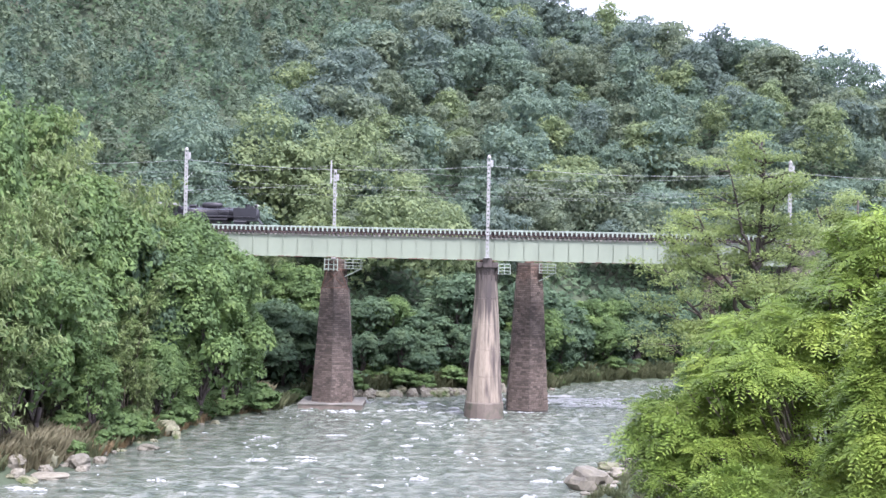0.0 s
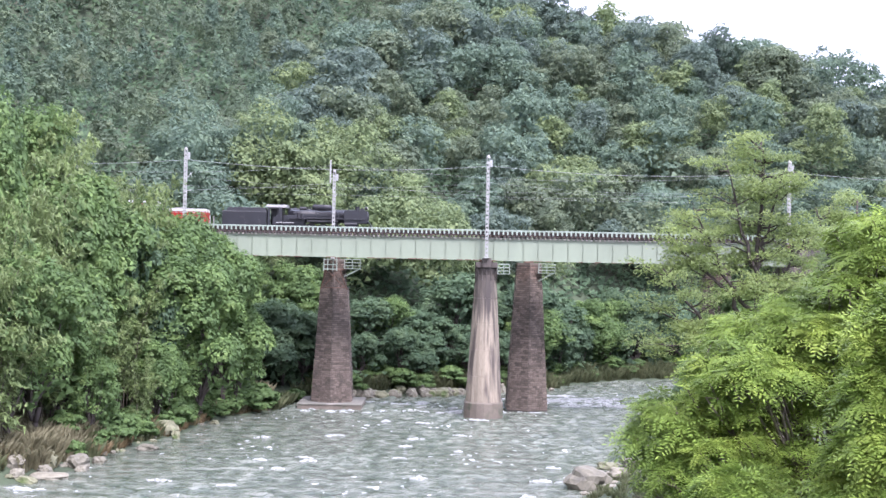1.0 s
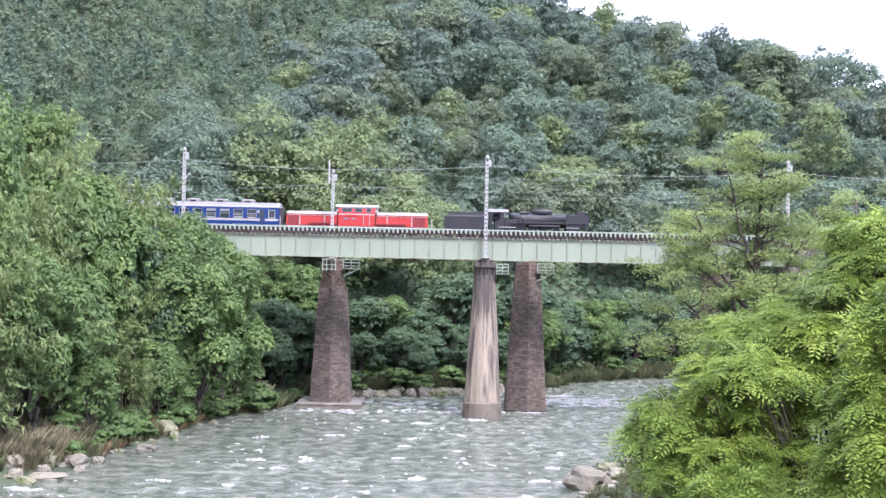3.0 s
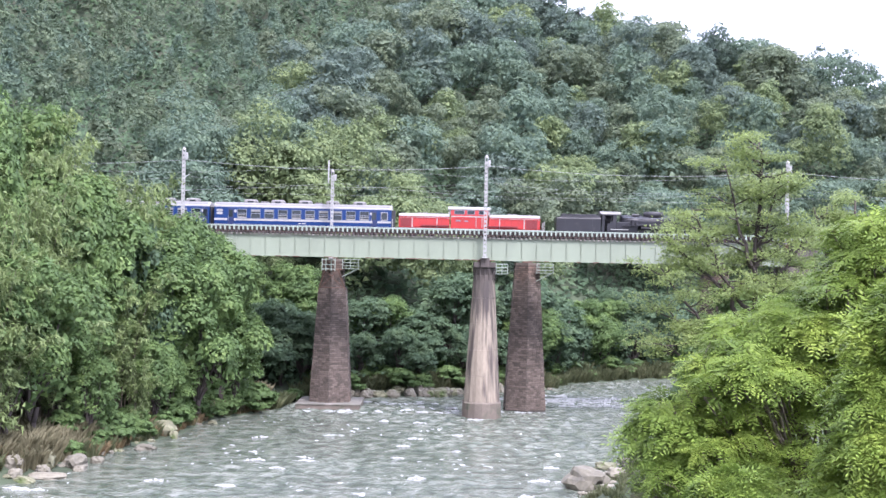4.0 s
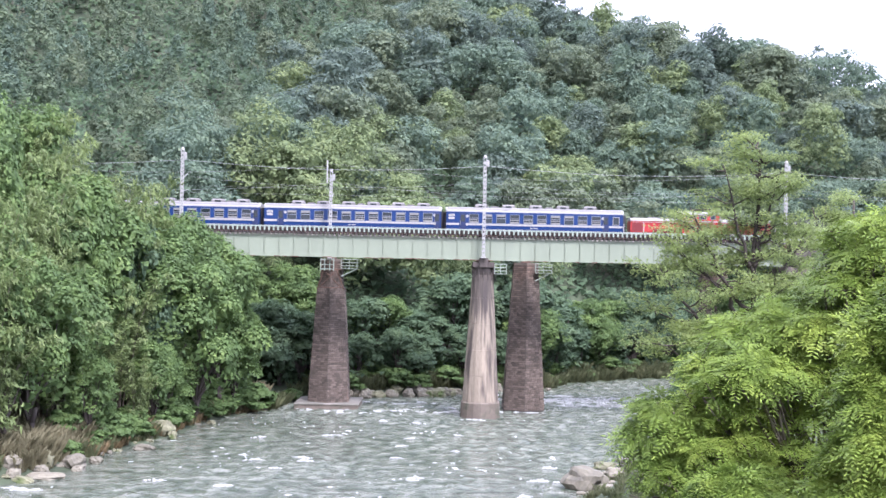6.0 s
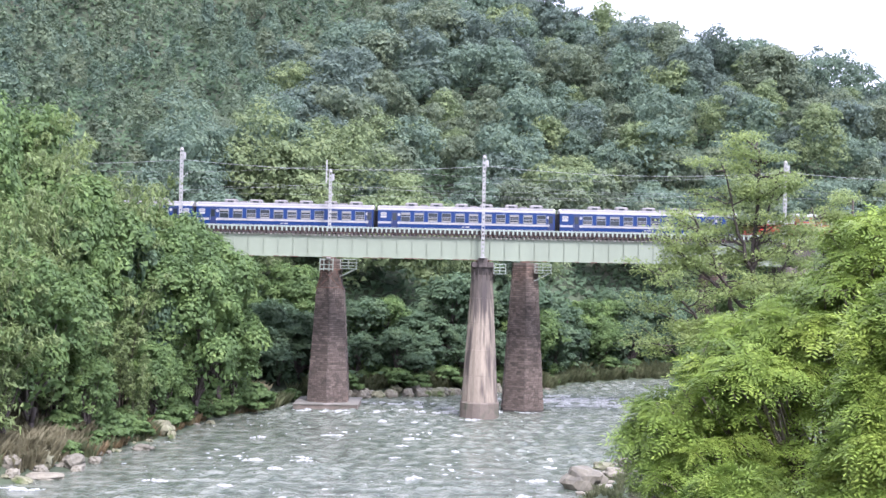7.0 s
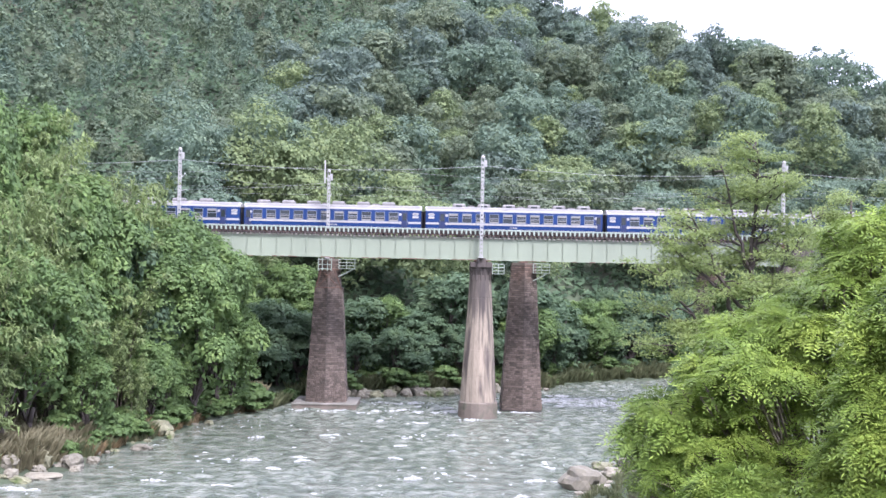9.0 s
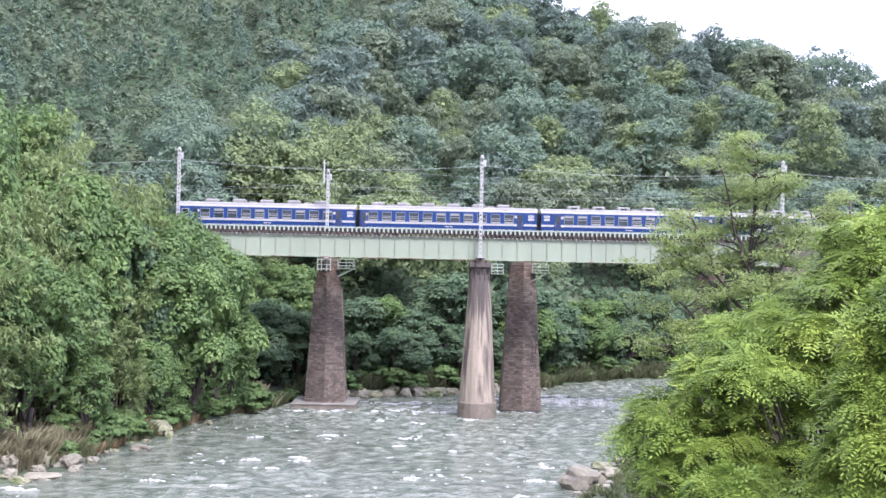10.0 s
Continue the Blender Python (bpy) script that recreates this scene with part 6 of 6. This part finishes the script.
# ---- boulders, shingle and grass ----
def boulder(x, y, w, d, h, material, label, seed, sink=0.14):
    """A worn, lopsided boulder half sunk in its bed."""
    bm = bmesh.new()
    bmesh.ops.create_icosphere(bm, subdivisions=3, radius=1)
    rs = random.Random(seed)
    shift = Vector((rs.uniform(-9, 9), rs.uniform(-9, 9), rs.uniform(-9, 9)))
    for v in bm.verts:
        n = v.co.normalized()
        k = 1 + 0.34 * noise.noise(n * 1.3 + shift) + 0.2 * noise.noise(n * 2.7 + shift) - 0.16 * abs(noise.noise(n * 4.3 + shift))
        p = n * k
        p.z = min(p.z, 0.9 + 0.15 * noise.noise(n * 2 + shift))
        v.co = (p.x * w / 2, p.y * d / 2, p.z * h * 0.62)
    me = bpy.data.meshes.new("boulder")
    bm.to_mesh(me)
    bm.free()
    me.materials.append(material)
    z = max(float(height(x, y)), -0.1)
    ob = new("boulder", me)
    ob.matrix_basis = pose(x, y, z + h * (0.4 - sink), 0, 0, rs.uniform(0, 360))
    return tagged(ob, label, "boulder", "boulders")


PALE, MOSSY = "pale weathered boulder at the water's edge", "dark mossy boulder by the river"
for i, (x, y, w, d, h, moss) in enumerate(((-28.8, 102.3, 3.0, 2.0, 1.3, 0), (-30.4, 100.0, 1.8, 1.5, 1.4, 1), (-29.4, 97.0, 3.0, 1.6, 0.7, 0), (-31.5, 96.0, 1.4, 1.1, 0.8, 0), (-27.7, 104.8, 1.2, 1.0, 0.8, 0),
                                          (-27.8, 116.3, 1.2, 1.1, 0.9, 0), (-25.6, 112.6, 1.9, 1.4, 0.75, 0), (-25.9, 121.5, 2.3, 1.6, 1.6, 1), (-24.6, 120.2, 0.8, 0.8, 1.0, 1), (-31.2, 98.6, 1.0, 1.0, 0.7, 0), (-30.1, 98.3, 1.5, 1.2, 0.9, 0), (-31.0, 101.4, 1.7, 1.3, 1.5, 0), (-28.0, 100.9, 1.3, 1.0, 0.6, 0), (-32.0, 97.2, 1.6, 1.2, 1.2, 0), (-30.6, 95.2, 2.2, 1.2, 0.6, 1),
                                          (11.4, 97.3, 3.3, 2.4, 2.1, 0), (14.1, 99.6, 1.8, 1.3, 1.1, 0), (14.2, 107.0, 2.0, 1.3, 0.8, 1), (16.0, 105.2, 1.6, 1.2, 0.8, 0), (15.6, 97.8, 1.4, 1.1, 0.6, 0),
                                          (12.9, 95.5, 2.2, 1.3, 0.3, 0), (0.4, 163.6, 2.0, 1.8, 1.5, 1), (8.3, 170.8, 1.3, 1.0, 1.5, 0), (-23.0, 131.5, 1.0, 0.9, 0.6, 1), (15.2, 174.4, 0.9, 0.8, 0.6, 0))):
    boulder(x, y, w, d, h, ROCK_MOSS if moss else ROCK, MOSSY if moss else PALE, 50 + i)
rs = random.Random(9)
for i in range(120):
    k = rs.random()
    x = -15 + 30 * k + rs.uniform(-0.4, 0.4)
    y = float(np.interp(x, [-17, -10, 0, 15.6], [156.5, 160, 165, 176])) + rs.uniform(-0.9, 1.3)
    w = rs.uniform(0.6, 2.1) if x < 2 else rs.uniform(0.4, 1.2)
    boulder(x, y, w, w * 0.8, w * rs.uniform(0.5, 0.8), ROCK if rs.random() < 0.7 else ROCK_MOSS, "grey-brown river stone on the far bank", 200 + i)
for i in range(30):
    y = rs.uniform(93, 144)
    x = float(np.interp(y, [p[1] for p in BANK_FAR[3:11]], [p[0] for p in BANK_FAR[3:11]])) + rs.uniform(-0.9, 0.5)
    w = rs.uniform(0.3, 0.9)
    boulder(x, y, w, w * 0.8, w * 0.45, ROCK if rs.random() < 0.5 else ROCK_MOSS, "small river stone along the bank", 300 + i)
for i in range(24):
    y = rs.uniform(93, 112)
    x = float(np.interp(y, [80, 97, 121], [5, 12, 18.5])) + rs.uniform(-0.4, 3.0)
    w = rs.uniform(0.3, 1.0)
    boulder(x, y, w, w * 0.8, w * 0.4, ROCK, "pale stone on the near shore", 400 + i)


def tufts(name, spots, material, label, seed, tall=0.9, blades=34):
    """Tussocks of bent blades."""
    rng, rows = np.random.default_rng(seed), []
    for x, y, k in spots:
        z = float(height(x, y)) - 0.05
        a, r, h = rng.uniform(0, 6.28, blades), rng.uniform(0, 0.35, blades) * k, tall * k * rng.uniform(0.5, 1.2, blades)
        root = np.stack([x + np.cos(a) * r, y + np.sin(a) * r, np.full(blades, z)], -1)
        lean = np.stack([np.cos(a), np.sin(a), np.zeros(blades)], -1) * (h * rng.uniform(0.15, 0.7, blades))[:, None]
        side = np.stack([-np.sin(a), np.cos(a), np.zeros(blades)], -1) * 0.05 * k
        up = np.stack([np.zeros(blades), np.zeros(blades), h], -1)
        rows.append(np.stack([root - side, root + side, root + lean * 0.4 + up * 0.7 + side, root + lean + up], 1))
    ob = new(name, quads_mesh(name, np.concatenate(rows), [material]))
    return tagged(ob, label, "grass", kind="stuff")


rng = np.random.default_rng(21)
spots = []
for _ in range(520):
    y = rng.uniform(90, 146)
    x = float(np.interp(y, [p[1] for p in BANK_FAR[3:11]], [p[0] for p in BANK_FAR[3:11]])) - abs(rng.normal()) * 1.7 - (1.8 if y < 106 else 0.3)
    spots.append((x, y, rng.uniform(0.6, 1.7)))
wisps = [(rng.uniform(-37.5, -29.8), rng.uniform(97, 112), rng.uniform(0.8, 1.7)) for _ in range(330)] + [(rng.uniform(-26, -20.0), rng.uniform(134, 152), rng.uniform(0.7, 1.5)) for _ in range(150)]
tufts("withered_scrub", [w for w in wisps if not bool(in_river(w[0] + 0.6, w[1]))], LEAF_DRY, "tan withered scrub above the boulders", 7, 1.0, 44)
tufts("dry_grass", spots[::2], GRASS_DRY, "tan dry grass and scrub along the left bank", 1, 0.6)
tufts("bank_grass", spots[1::2], GRASS_GREEN, "green grass along the left bank", 2, 0.7)
spots = []
for _ in range(760):
    x = rng.uniform(-20, 48)
    y = float(np.interp(x, [p[0] for p in BANK_FAR[9:17]], [p[1] for p in BANK_FAR[9:17]])) + abs(rng.normal()) * 1.8 + (1.9 if -12 < x < 14 else 0.5)
    spots.append((x, y, rng.uniform(0.7, 1.9)))
tufts("reed_grass", spots, GRASS_GREEN, "tall yellow-green grass along the far bank", 3, 0.85)
spots = []
for _ in range(420):
    y = rng.uniform(60, 112)
    x = float(np.interp(y, [40, 80, 97, 121], [-12, 5, 12, 18.5])) + rng.uniform(0.8, 9)
    spots.append((x, y, rng.uniform(0.4, 1.0)))
tufts("shore_grass", spots, GRASS_GREEN, "short green grass on the near shore", 4, 0.7)


# ---- white water ----
def white_water(name, places, label, seed):
    """Broken crests of foam: short rows of uneven domes. places: centre, spread along and across, how much."""
    rng, shape = np.random.default_rng(seed), Shape()
    ring = np.linspace(0, 2 * math.pi, 8)[:-1]
    for cx, cy, sx, sy, n in places:
        for _ in range(max(n // 9, 1)):
            mx, my, half, tall = cx + rng.normal() * sx, cy + rng.normal() * sy, rng.uniform(0.35, 1.3), rng.uniform(0.1, 0.26)
            slant = rng.normal() * 0.2
            for _ in range(int(8 + 9 * half)):
                u = rng.normal() * 0.5
                x, y, fade = mx + u * half, my + u * half * slant + rng.normal() * 0.16, math.exp(-u * u * 1.6)
                a, b, h = rng.uniform(0.08, 0.3), rng.uniform(0.06, 0.2), tall * fade * rng.uniform(0.4, 1.1)
                k = rng.uniform(0.6, 1.2, 7)
                low = [(x + a * q * math.cos(t), y + b * q * math.sin(t), -0.1) for t, q in zip(ring, k)]
                mid = [(x + a * q * 0.6 * math.cos(t), y + b * q * 0.6 * math.sin(t), h * rng.uniform(0.5, 1.0)) for t, q in zip(ring, k)]
                shape.rings([low, mid])
    ob = part(name, shape, FOAM, smooth=False)
    return tagged(ob, label, "foam", kind="stuff")


white_water("rapids", [(17, 161, 4.0, 1.6, 620), (20, 156, 3.2, 0.8, 320), (14, 167, 3.0, 0.9, 160), (22, 164, 2.5, 1.0, 140)], "white rapids beyond the piers", 1)
white_water("pier_foam", [(-12.5, 145.5, 2.6, 0.5, 60), (-9.0, 143.5, 2.0, 0.5, 30), (1.5, 147, 2.5, 1.2, 110), (-4, 154, 3.5, 0.7, 120), (-6, 146, 3.0, 0.6, 60), (8, 147.5, 1.6, 0.4, 30), (5, 139.0, 1.3, 0.3, 18)], "white foam washing round the bridge piers", 2)
white_water("wave_crests", [(-14.5, 104.5, 0.7, 0.25, 9), (-2.5, 100, 0.8, 0.2, 9), (-28, 92.5, 2.2, 0.5, 30), (-20, 96, 2.5, 0.6, 14), (-3.8, 135, 1.6, 0.5, 20), (-9, 106, 6, 4, 36), (0, 118, 8, 7, 63), (2, 98, 6, 3, 27), (-14, 122, 4, 5, 18)],
            "scattered white wave crests on the river", 3)


# ---- what moves ----
def motions():
    """The train crosses from left to right, slowly gaining speed; the river's surface drifts towards the camera's side."""
    easing = lambda t: float(np.interp(t, [0, 2, 2.5, 3.8, 4.5, 5, 5.5, 7, 8.5, 10], [0.06, 0.04, -0.1, -0.3, -0.03, 0.38, 0.33, 0.17, 0.0, -0.15]))
    coupling = lambda t: -79.05 + 12.98 * t + 0.0362 * t * t + easing(t)  # between the first and second coach
    times = [0.5 * i for i in range(21)]
    for ob, ahead, turned in ((end_coach, 10.65, 0), (mid_coach, -10.57, 0), (third_coach, -31.72, 0), (fourth_coach, -52.87, 180), (last_coach, -74.02, 180),
                              (red_engine, 29.93, 0), (coal_tender, 42.85, 0), (black_engine, 51.55, 0)):
        walk(ob, [(t, pose(coupling(t) + ahead, RAIL_FAR, RAIL_TOP, 0, 0, turned)) for t in times])
    walk(water, [(t, pose(-0.25 * t, -0.95 * t, 0)) for t in (0.0, 2.5, 5.0, 7.5, 10.0)])


motions()
